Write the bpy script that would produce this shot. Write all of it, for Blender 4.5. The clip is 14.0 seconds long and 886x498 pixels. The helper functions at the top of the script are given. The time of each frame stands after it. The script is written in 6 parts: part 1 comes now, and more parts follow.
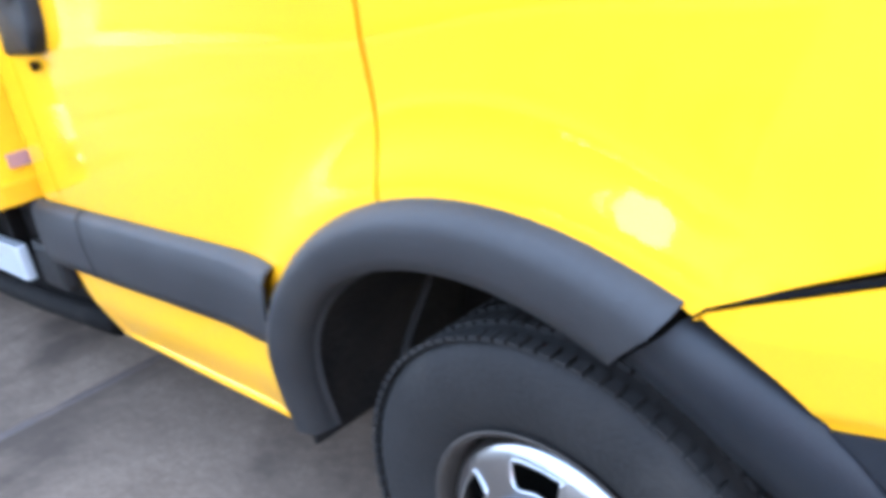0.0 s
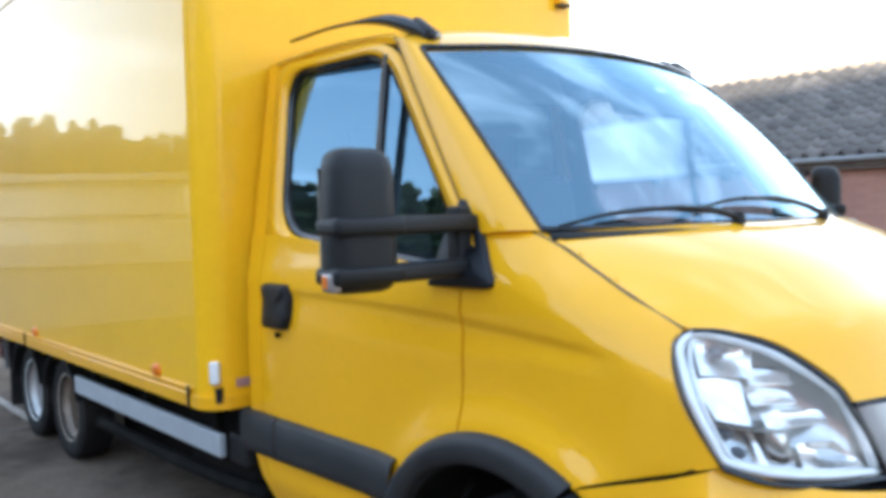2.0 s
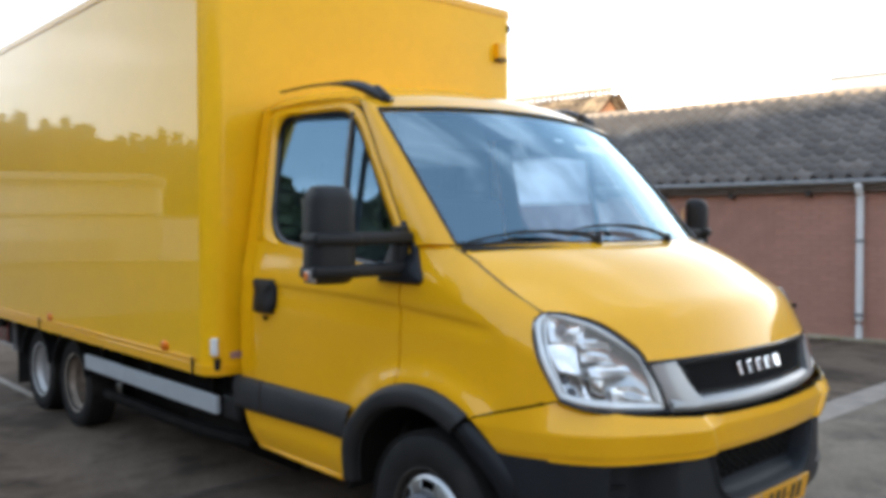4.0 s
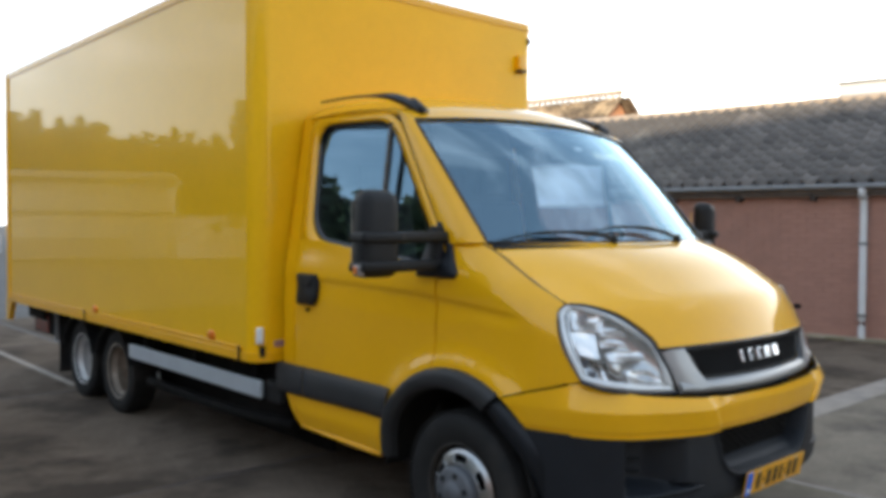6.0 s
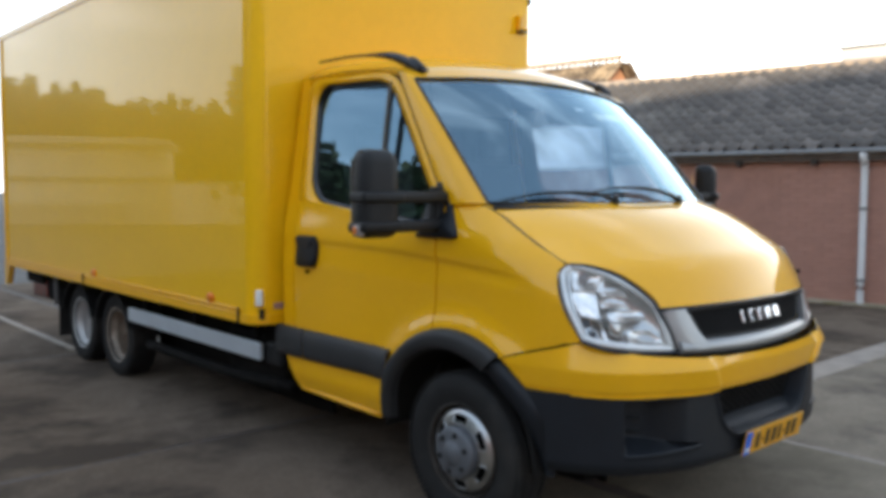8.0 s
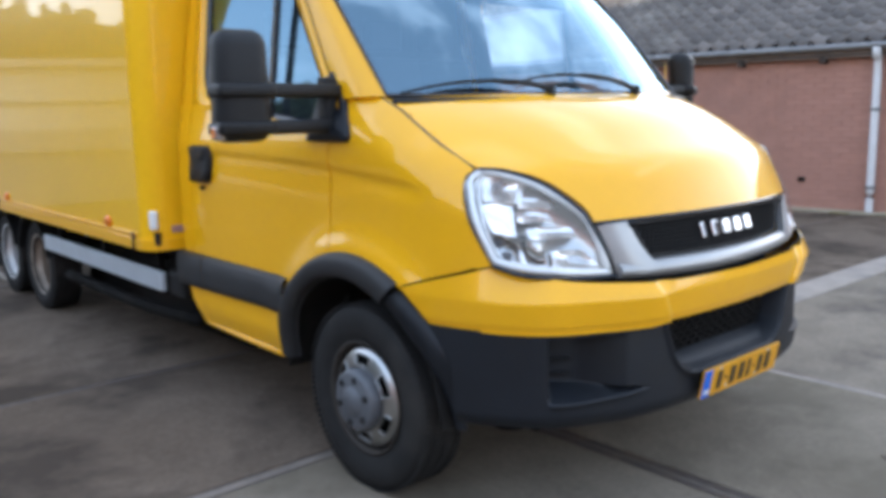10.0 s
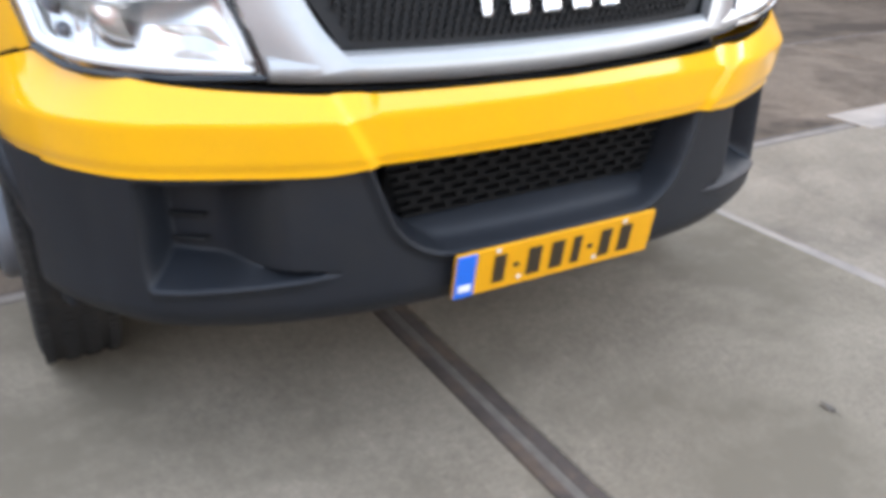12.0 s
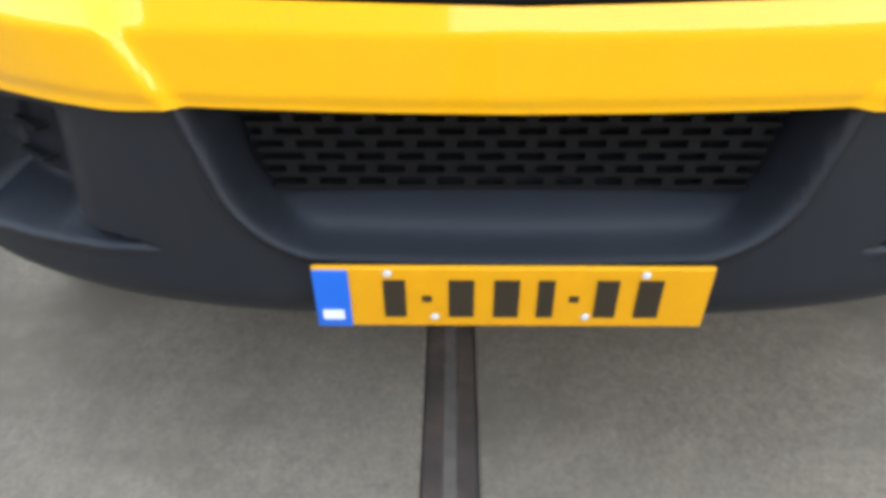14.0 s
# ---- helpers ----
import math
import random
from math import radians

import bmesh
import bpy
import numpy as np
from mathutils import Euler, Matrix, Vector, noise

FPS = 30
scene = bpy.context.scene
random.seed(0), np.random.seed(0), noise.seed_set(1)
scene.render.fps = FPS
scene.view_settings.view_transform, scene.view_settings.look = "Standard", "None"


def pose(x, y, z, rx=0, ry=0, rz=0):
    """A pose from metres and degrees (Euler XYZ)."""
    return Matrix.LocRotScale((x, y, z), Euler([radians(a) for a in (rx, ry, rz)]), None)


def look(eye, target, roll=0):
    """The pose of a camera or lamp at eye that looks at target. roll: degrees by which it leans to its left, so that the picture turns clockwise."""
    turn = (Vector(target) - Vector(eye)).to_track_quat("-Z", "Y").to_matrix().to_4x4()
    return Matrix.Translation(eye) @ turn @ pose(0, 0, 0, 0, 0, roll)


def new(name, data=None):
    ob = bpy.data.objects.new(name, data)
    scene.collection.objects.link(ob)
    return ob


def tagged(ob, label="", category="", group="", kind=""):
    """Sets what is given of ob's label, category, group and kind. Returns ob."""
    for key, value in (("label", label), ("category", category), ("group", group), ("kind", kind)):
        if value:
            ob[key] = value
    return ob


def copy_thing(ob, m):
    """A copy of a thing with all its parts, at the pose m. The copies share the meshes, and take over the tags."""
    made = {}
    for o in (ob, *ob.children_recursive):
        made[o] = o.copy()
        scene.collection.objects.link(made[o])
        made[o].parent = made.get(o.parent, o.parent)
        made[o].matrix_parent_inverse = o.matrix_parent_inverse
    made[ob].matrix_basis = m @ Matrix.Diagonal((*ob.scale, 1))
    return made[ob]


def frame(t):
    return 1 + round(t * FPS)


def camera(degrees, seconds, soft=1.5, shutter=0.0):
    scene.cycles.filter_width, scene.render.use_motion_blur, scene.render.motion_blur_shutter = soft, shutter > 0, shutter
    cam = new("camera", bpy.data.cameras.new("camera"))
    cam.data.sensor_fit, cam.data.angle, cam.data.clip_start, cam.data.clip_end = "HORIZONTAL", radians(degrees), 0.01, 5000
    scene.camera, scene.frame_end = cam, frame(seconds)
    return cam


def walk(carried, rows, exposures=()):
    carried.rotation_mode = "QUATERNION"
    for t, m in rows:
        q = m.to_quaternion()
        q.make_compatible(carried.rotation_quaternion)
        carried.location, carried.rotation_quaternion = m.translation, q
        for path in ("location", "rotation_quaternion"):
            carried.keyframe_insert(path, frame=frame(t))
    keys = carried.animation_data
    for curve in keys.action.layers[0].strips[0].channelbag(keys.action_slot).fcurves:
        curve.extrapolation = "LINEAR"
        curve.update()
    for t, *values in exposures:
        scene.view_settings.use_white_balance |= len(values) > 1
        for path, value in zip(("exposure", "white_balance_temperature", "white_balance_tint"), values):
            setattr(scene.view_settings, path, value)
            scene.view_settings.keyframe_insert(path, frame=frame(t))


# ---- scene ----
cam = camera(56.2, 14.0, soft=4.5, shutter=0.4)
PATH = [
    (0, (0.587, -1.646, 1.183), (-0.795, -0.393, 0.461), -10.6),
    (0.2, (0.659, -1.784, 1.252), (-0.761, -0.535, 0.599), -10.3),
    (0.5, (0.781, -1.928, 1.28), (-0.783, -0.78, 0.793), -8.7),
    (1, (1.045, -2.136, 1.351), (-0.593, -1.022, 1.071), -4.4),
    (1.5, (1.299, -2.393, 1.395), (-0.273, -1.171, 1.206), -2.6),
    (2, (1.557, -2.555, 1.484), (0.035, -1.26, 1.407), -1.7),
    (2.5, (1.827, -2.651, 1.504), (0.339, -1.326, 1.342), -0.7),
    (3, (2.054, -2.799, 1.51), (0.589, -1.442, 1.404), -0.7),
    (5.5, (2.595, -3.464, 1.533), (1.11, -2.125, 1.481), 0.2),
    (6.5, (2.595, -3.482, 1.513), (1.113, -2.141, 1.437), 0.4),
    (7.5, (2.589, -3.484, 1.506), (1.11, -2.142, 1.401), 0.5),
    (10, (2.366, -2.698, 1.393), (0.882, -1.399, 1.06), -1.1),
    (10.5, (2.283, -2.237, 1.361), (0.787, -0.96, 0.998), -0.7),
    (11, (2.24, -1.805, 1.304), (0.713, -0.596, 0.851), 1.0),
    (11.5, (2.193, -1.457, 1.228), (0.751, -0.324, 0.43), 1.2),
    (12, (2.185, -1.003, 1.198), (0.604, -0.114, 0.357), 0.3),
    (12.5, (2.036, -0.616, 1.217), (0.458, 0.092, 0.213), 1.4),
    (13, (1.92, -0.402, 1.107), (0.282, 0.132, 0.091), 1.1),
    (13.5, (1.859, -0.187, 1.086), (0.143, -0.092, 0.063), -0.1),
    (14, (1.795, -0.074, 1.075), (0.098, -0.102, 0.017), -0.3),
]
# stops and white balance: the film starts bright and settles
EXPOSURES = [
    (0.0, 3.02, 5700, 14), (0.2, 2.42, 6350, 11), (0.5, 2.1, 5800, 7), (1.0, 1.9, 6000, 6), (1.5, 1.66, 6050, 8), (2.0, 1.4, 5950, 8), (2.5, 1.05, 5750, 8), (3.0, 1.01, 6150, 10),
    (5.5, 0.57, 6800, 9), (7.5, 0.57, 6800, 9), (10.0, 1.27, 6300, 13), (11.0, 1.18, 6350, 13), (11.5, 0.94, 7500, 17), (12.0, 1.98, 7000, 15), (13.0, 1.86, 6850, 12), (14.0, 2.0, 7000, 12),
]
walk(cam, [(t, look(eye, target, roll)) for t, eye, target, roll in PATH], EXPOSURES)

# ---- light ----
SUN_ELEV, SUN_AZ = radians(9.5), radians(-50)  # low sun that clears the unseen terrace and catches the ridge alone
world = bpy.data.worlds.new("world")
scene.world = world
world.use_nodes = True
wn = world.node_tree.nodes
wl = world.node_tree.links
sky = wn.new("ShaderNodeTexSky")
sky.sky_type = "NISHITA"
sky.sun_disc = False
sky.sun_elevation = SUN_ELEV
sky.sun_rotation = radians(90) - SUN_AZ
sky.air_density, sky.dust_density, sky.ozone_density = 1.0, 0.5, 1.5
# thin drifting cloud over the whole sky
gen = wn.new("ShaderNodeTexCoord")
mapping = wn.new("ShaderNodeMapping")
mapping.inputs["Scale"].default_value = (1.0, 1.0, 2.6)
cloud = wn.new("ShaderNodeTexNoise")
cloud.inputs["Scale"].default_value = 2.3
cloud.inputs["Detail"].default_value = 7
cloud.inputs["Roughness"].default_value = 0.6
ramp = wn.new("ShaderNodeValToRGB")
ramp.color_ramp.elements[0].position = 0.53
ramp.color_ramp.elements[1].position = 0.85
ramp.color_ramp.elements[0].color = (0.0, 0.0, 0.0, 1)
mix = wn.new("ShaderNodeMix")
mix.data_type = "RGBA"
wl.new(gen.outputs["Generated"], mapping.inputs["Vector"])
wl.new(mapping.outputs["Vector"], cloud.inputs["Vector"])
wl.new(cloud.outputs["Fac"], ramp.inputs["Fac"])
wl.new(ramp.outputs["Color"], mix.inputs["Factor"])
# high thin veil that brightens the blue overhead
veil = wn.new("ShaderNodeMix")
veil.data_type = "RGBA"
veil.inputs["Factor"].default_value = 0.42
wl.new(sky.outputs["Color"], veil.inputs["A"])
veil.inputs["B"].default_value = (4.3, 5.5, 7.2, 1)
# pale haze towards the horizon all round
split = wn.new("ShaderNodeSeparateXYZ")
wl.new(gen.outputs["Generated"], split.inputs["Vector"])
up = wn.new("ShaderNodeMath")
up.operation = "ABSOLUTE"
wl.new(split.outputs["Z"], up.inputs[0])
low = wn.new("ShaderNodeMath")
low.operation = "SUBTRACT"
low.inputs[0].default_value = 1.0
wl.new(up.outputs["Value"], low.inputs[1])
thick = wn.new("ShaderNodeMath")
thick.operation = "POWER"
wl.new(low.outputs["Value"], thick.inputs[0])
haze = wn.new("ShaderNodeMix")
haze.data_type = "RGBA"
# bright sky patch added over the garages to whiten the bonnet and screen
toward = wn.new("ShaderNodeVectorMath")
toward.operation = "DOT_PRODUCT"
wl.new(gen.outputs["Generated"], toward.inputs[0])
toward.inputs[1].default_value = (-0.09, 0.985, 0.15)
facing_glow = wn.new("ShaderNodeMath")
facing_glow.operation = "MAXIMUM"
facing_glow.inputs[1].default_value = 0.0
wl.new(toward.outputs["Value"], facing_glow.inputs[0])
sky_glow = wn.new("ShaderNodeMath")
sky_glow.operation = "POWER"
sky_glow.inputs[1].default_value = 4.0
wl.new(facing_glow.outputs["Value"], sky_glow.inputs[0])
reach = wn.new("ShaderNodeMath")  # the added glow reaches higher than the haze elsewhere
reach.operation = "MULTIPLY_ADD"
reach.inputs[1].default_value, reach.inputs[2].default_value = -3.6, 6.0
wl.new(sky_glow.outputs["Value"], reach.inputs[0])
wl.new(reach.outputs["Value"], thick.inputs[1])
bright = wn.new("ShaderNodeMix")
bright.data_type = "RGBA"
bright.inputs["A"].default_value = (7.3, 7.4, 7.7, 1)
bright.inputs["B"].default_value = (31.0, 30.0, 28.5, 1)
wl.new(sky_glow.outputs["Value"], bright.inputs["Factor"])
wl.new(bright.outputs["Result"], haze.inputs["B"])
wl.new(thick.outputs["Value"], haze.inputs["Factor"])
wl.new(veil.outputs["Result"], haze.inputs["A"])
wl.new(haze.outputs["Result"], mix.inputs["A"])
mix.inputs["B"].default_value = (10.0, 10.4, 11.6, 1)
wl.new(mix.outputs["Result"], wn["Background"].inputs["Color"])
wn["Background"].inputs["Strength"].default_value = 0.2

sun = new("sun", bpy.data.lights.new("sun", "SUN"))
sun.data.energy = 3.2
sun.data.angle = radians(0.6)
sun.data.color = (1.0, 0.89, 0.72)
SUN_DIR = Vector((math.cos(SUN_AZ) * math.cos(SUN_ELEV), math.sin(SUN_AZ) * math.cos(SUN_ELEV), math.sin(SUN_ELEV)))
sun.matrix_world = look(SUN_DIR * 40, (0, 0, 0))


# ---- materials ----
def material(name, color, rough=0.5, metal=0.0, coat=0.0, coat_rough=0.03, vary=0.12, scale=6.0, bump=0.0, bump_scale=60.0, second=None, second_at=(0.5, 0.7), spec=0.5, by_object=0.0, bump_stretch=(1, 1, 1), grit=0.0):
    """A principled material with colour variation at two scales, an optional stain colour and a fine relief."""
    m = bpy.data.materials.new(name)
    m.use_nodes = True
    n, l = m.node_tree.nodes, m.node_tree.links
    p = n["Principled BSDF"]
    p.inputs["Roughness"].default_value = rough
    p.inputs["Metallic"].default_value = metal
    p.inputs["Coat Weight"].default_value = coat
    p.inputs["Coat Roughness"].default_value = coat_rough
    p.inputs["Specular IOR Level"].default_value = spec
    tc = n.new("ShaderNodeTexCoord")
    big = n.new("ShaderNodeTexNoise")
    big.inputs["Scale"].default_value = scale
    big.inputs["Detail"].default_value = 6
    fine = n.new("ShaderNodeTexNoise")
    fine.inputs["Scale"].default_value = scale * 14
    fine.inputs["Detail"].default_value = 4
    for t in (big, fine):
        l.new(tc.outputs["Object"], t.inputs["Vector"])
    add = n.new("ShaderNodeMath")
    add.operation = "MULTIPLY_ADD"
    add.inputs[1].default_value = 0.5
    l.new(fine.outputs["Fac"], add.inputs[0])
    l.new(big.outputs["Fac"], add.inputs[2])
    rng = n.new("ShaderNodeMapRange")
    rng.inputs["From Min"].default_value = 0.45
    rng.inputs["From Max"].default_value = 1.05
    rng.inputs["To Min"].default_value = 1 - vary
    rng.inputs["To Max"].default_value = 1 + vary
    l.new(add.outputs["Value"], rng.inputs["Value"])
    hsv = n.new("ShaderNodeHueSaturation")
    hsv.inputs["Color"].default_value = (*color, 1)
    value = rng.outputs["Result"]
    if by_object:
        info = n.new("ShaderNodeObjectInfo")
        r2 = n.new("ShaderNodeMapRange")
        r2.inputs["To Min"].default_value = 1 - by_object
        r2.inputs["To Max"].default_value = 1 + by_object
        l.new(info.outputs["Random"], r2.inputs["Value"])
        mul = n.new("ShaderNodeMath")
        mul.operation = "MULTIPLY"
        l.new(value, mul.inputs[0])
        l.new(r2.outputs["Result"], mul.inputs[1])
        value = mul.outputs["Value"]
    if grit:
        sand = n.new("ShaderNodeTexNoise")
        sand.inputs["Scale"].default_value = 95
        sand.inputs["Detail"].default_value = 3
        sand.inputs["Roughness"].default_value = 0.7
        l.new(tc.outputs["Object"], sand.inputs["Vector"])
        r3 = n.new("ShaderNodeMapRange")
        r3.inputs["From Min"].default_value, r3.inputs["From Max"].default_value = 0.3, 0.7
        r3.inputs["To Min"].default_value, r3.inputs["To Max"].default_value = 1 - grit, 1 + grit
        l.new(sand.outputs["Fac"], r3.inputs["Value"])
        mul = n.new("ShaderNodeMath")
        mul.operation = "MULTIPLY"
        l.new(value, mul.inputs[0])
        l.new(r3.outputs["Result"], mul.inputs[1])
        value = mul.outputs["Value"]
    l.new(value, hsv.inputs["Value"])
    out = hsv.outputs["Color"]
    if second:
        stain = n.new("ShaderNodeTexNoise")
        stain.inputs["Scale"].default_value = scale * 0.45
        stain.inputs["Detail"].default_value = 8
        stain.inputs["Roughness"].default_value = 0.65
        l.new(tc.outputs["Object"], stain.inputs["Vector"])
        rr = n.new("ShaderNodeMapRange")
        rr.inputs["From Min"].default_value, rr.inputs["From Max"].default_value = second_at
        l.new(stain.outputs["Fac"], rr.inputs["Value"])
        mx = n.new("ShaderNodeMix")
        mx.data_type = "RGBA"
        l.new(rr.outputs["Result"], mx.inputs["Factor"])
        l.new(out, mx.inputs["A"])
        mx.inputs["B"].default_value = (*second, 1)
        out = mx.outputs["Result"]
    l.new(out, p.inputs["Base Color"])
    if bump:
        bn = n.new("ShaderNodeTexNoise")
        bn.inputs["Scale"].default_value = bump_scale
        bn.inputs["Detail"].default_value = 5
        stretch = n.new("ShaderNodeMapping")
        stretch.inputs["Scale"].default_value = bump_stretch
        l.new(tc.outputs["Object"], stretch.inputs["Vector"])
        l.new(stretch.outputs["Vector"], bn.inputs["Vector"])
        b = n.new("ShaderNodeBump")
        b.inputs["Strength"].default_value = bump
        b.inputs["Distance"].default_value = 0.01
        l.new(bn.outputs["Fac"], b.inputs["Height"])
        l.new(b.outputs["Normal"], p.inputs["Normal"])
    return m


def pane_material(name, tint, gloss_rough=0.0, ior=1.5, gloss=(1, 1, 1), light_patch=0.0):
    """Thin glass: clear, tinted, with mirror gloss after Fresnel."""
    m = bpy.data.materials.new(name)
    m.use_nodes = True
    n, l = m.node_tree.nodes, m.node_tree.links
    n.remove(n["Principled BSDF"])
    tr = n.new("ShaderNodeBsdfTransparent")
    tr.inputs["Color"].default_value = (*tint, 1)
    gl = n.new("ShaderNodeBsdfGlossy")
    gl.inputs["Color"].default_value = (*gloss, 1)
    gl.inputs["Roughness"].default_value = gloss_rough
    # Schlick's curve over the facing angle, alike from both sides
    face = n.new("ShaderNodeLayerWeight")
    face.inputs["Blend"].default_value = 0.5
    power = n.new("ShaderNodeMath")
    power.operation = "POWER"
    power.inputs[1].default_value = 5.0
    l.new(face.outputs["Facing"], power.inputs[0])
    f0 = ((ior - 1) / (ior + 1)) ** 2
    fr = n.new("ShaderNodeMath")
    fr.operation = "MULTIPLY_ADD"
    fr.inputs[1].default_value, fr.inputs[2].default_value = 1 - f0, f0
    l.new(power.outputs["Value"], fr.inputs[0])
    mx = n.new("ShaderNodeMixShader")
    l.new(fr.outputs["Value"], mx.inputs["Fac"])
    clear = tr.outputs["BSDF"]
    if light_patch:  # a translucent patch that paints in the pale light across this window
        film = n.new("ShaderNodeBsdfTranslucent")
        film.inputs["Color"].default_value = (0.72, 0.86, 1.0, 1)
        patch_noise = n.new("ShaderNodeTexNoise")
        patch_noise.inputs["Scale"].default_value = 1.6
        amount = n.new("ShaderNodeMath")
        amount.operation = "MULTIPLY"
        l.new(patch_noise.outputs["Fac"], amount.inputs[0])
        # the patch fills the middle of the pane, fitted to the camera's view
        spot = n.new("ShaderNodeTexCoord")
        xyz = n.new("ShaderNodeSeparateXYZ")
        l.new(spot.outputs["Object"], xyz.inputs["Vector"])
        band = None
        for axis, start, end in (("Z", 1.62, 1.67), ("Z", 1.95, 1.9), ("X", -0.66, -0.7)):
            edge = n.new("ShaderNodeMapRange")
            edge.interpolation_type = "SMOOTHSTEP"
            edge.inputs["From Min"].default_value, edge.inputs["From Max"].default_value = start, end
            l.new(xyz.outputs[axis], edge.inputs["Value"])
            if band is None:
                band = edge.outputs["Result"]
            else:
                both = n.new("ShaderNodeMath")
                both.operation = "MULTIPLY"
                l.new(band, both.inputs[0])
                l.new(edge.outputs["Result"], both.inputs[1])
                band = both.outputs["Value"]
        left = n.new("ShaderNodeMath")
        left.operation = "MULTIPLY_ADD"
        left.inputs[1].default_value, left.inputs[2].default_value = 2.2 * light_patch, 0.3 * light_patch
        l.new(band, left.inputs[0])
        l.new(left.outputs["Value"], amount.inputs[1])
        patched = n.new("ShaderNodeMixShader")
        l.new(amount.outputs["Value"], patched.inputs["Fac"])
        l.new(clear, patched.inputs[1])
        l.new(film.outputs["BSDF"], patched.inputs[2])
        clear = patched.outputs["Shader"]
    l.new(clear, mx.inputs[1])
    l.new(gl.outputs["BSDF"], mx.inputs[2])
    l.new(mx.outputs["Shader"], n["Material Output"].inputs["Surface"])
    return m


YELLOW = material("yellow_paint", (0.86, 0.42, 0.005), spec=0.11, rough=0.36, coat=0.85, coat_rough=0.055, vary=0.035, scale=1.5)
BOX_YELLOW = material("yellow_box_panel", (0.9, 0.48, 0.004), spec=0.08, rough=0.3, coat=0.88, vary=0.05, scale=1.2, bump=0.035, bump_scale=1.6, bump_stretch=(6, 6, 0.6))
BOX_FRONT = material("yellow_moulding", (0.93, 0.485, 0.006), rough=0.4, coat=0.25, vary=0.06, scale=1.6, spec=0.15, bump=0.01, bump_scale=5.0)
PLASTIC = material("black_plastic", (0.0095, 0.0095, 0.0098), spec=0.3, rough=0.5, vary=0.2, scale=5, bump=0.25, bump_scale=420)
FLARE_PLASTIC = material("weathered_grey_plastic", (0.027, 0.0272, 0.0282), spec=0.36, rough=0.5, vary=0.22, scale=6, bump=0.25, bump_scale=420, second=(0.045, 0.043, 0.04), second_at=(0.5, 0.75))
GREY_PLASTIC = material("grey_plastic", (0.0108, 0.0128, 0.0165), spec=0.27, rough=0.42, vary=0.18, scale=5, bump=0.2, bump_scale=420, second=(0.018, 0.018, 0.018), second_at=(0.52, 0.8))
GLOSS_BLACK = material("gloss_black", (0.012, 0.012, 0.013), rough=0.12, vary=0.1)
RUBBER = material("rubber", (0.0165, 0.0158, 0.0152), spec=0.22, rough=0.75, vary=0.25, scale=9, bump=0.3, bump_scale=120, second=(0.038, 0.034, 0.029), second_at=(0.5, 0.8))
# near-black base: the shade beneath the truck is put into this colour too
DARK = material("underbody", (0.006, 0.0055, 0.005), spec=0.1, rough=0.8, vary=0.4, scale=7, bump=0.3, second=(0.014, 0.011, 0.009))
# the shade inside the bumper's intake is put into these two near-blacks
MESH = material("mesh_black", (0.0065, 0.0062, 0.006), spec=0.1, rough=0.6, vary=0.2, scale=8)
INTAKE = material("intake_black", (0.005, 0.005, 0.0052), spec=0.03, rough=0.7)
LINER = material("arch_liner", (0.012, 0.011, 0.010), spec=0.2, rough=0.8, vary=0.3, scale=6, bump=0.3, second=(0.035, 0.028, 0.021), second_at=(0.5, 0.75))
BARREL = material("painted_barrel", (0.62, 0.62, 0.61), rough=0.45, metal=0.3, vary=0.2, scale=9, second=(0.24, 0.2, 0.16), second_at=(0.55, 0.75))
STEEL = material("silver_wheel", (0.42, 0.42, 0.42), rough=0.3, metal=1.0, vary=0.1, scale=12, second=(0.22, 0.17, 0.12), second_at=(0.56, 0.8))
RUSTY = material("rusty_wheel", (0.36, 0.30, 0.24), rough=0.5, metal=0.3, vary=0.3, scale=9, bump=0.2, second=(0.10, 0.065, 0.04), second_at=(0.45, 0.65))
DARK_RIM = material("dark_rim", (0.035, 0.028, 0.022), rough=0.7, metal=0.2, vary=0.35, scale=14, second=(0.09, 0.065, 0.045), second_at=(0.5, 0.75))
HUB = material("hub_grey", (0.11, 0.115, 0.125), rough=0.5, metal=0.3, vary=0.15, scale=14)
SILVER = material("satin_silver", (0.36, 0.36, 0.355), rough=0.36, metal=0.5, coat=0.2, vary=0.05)
CHROME = material("chrome", (0.85, 0.86, 0.88), rough=0.08, metal=1.0, vary=0.03)
# lamp chrome in dim and bright copies: its reflections are partly in the colours
REFLECTOR = material("lamp_reflector", (0.52, 0.5, 0.475), rough=0.22, metal=0.9, vary=0.12, scale=25)
BOWL = material("lamp_bowl", (0.95, 0.89, 0.83), rough=0.19, metal=0.85, vary=0.05, scale=30)
BEZEL = material("lamp_bezel", (0.86, 0.85, 0.82), rough=0.25, metal=0.25, vary=0.05, scale=20)
FASCIA = material("weathered_board", (0.17, 0.14, 0.118), rough=0.8, vary=0.3, scale=6)
ALU = material("aluminium", (0.64, 0.7, 0.75), rough=0.4, metal=0.55, vary=0.08, scale=8, bump=0.05)
WINDSCREEN = pane_material("windscreen_glass", (0.82, 0.88, 0.9), ior=2.9, gloss=(0.54, 0.81, 1.0))
GLASS = pane_material("side_glass", (0.66, 0.72, 0.75), ior=3.0, gloss=(0.5, 0.78, 1.0))
# driver's window, with a patch of pale light put into the glass
PATCHED_GLASS = pane_material("light_patch_side_glass", (0.66, 0.72, 0.75), ior=1.6, gloss=(0.8, 0.9, 1.0), light_patch=0.5)
LENS = pane_material("lamp_lens", (0.93, 0.95, 0.97), ior=1.45)
AMBER = material("amber_lens", (0.72, 0.17, 0.006), rough=0.3, vary=0.1, spec=0.25)
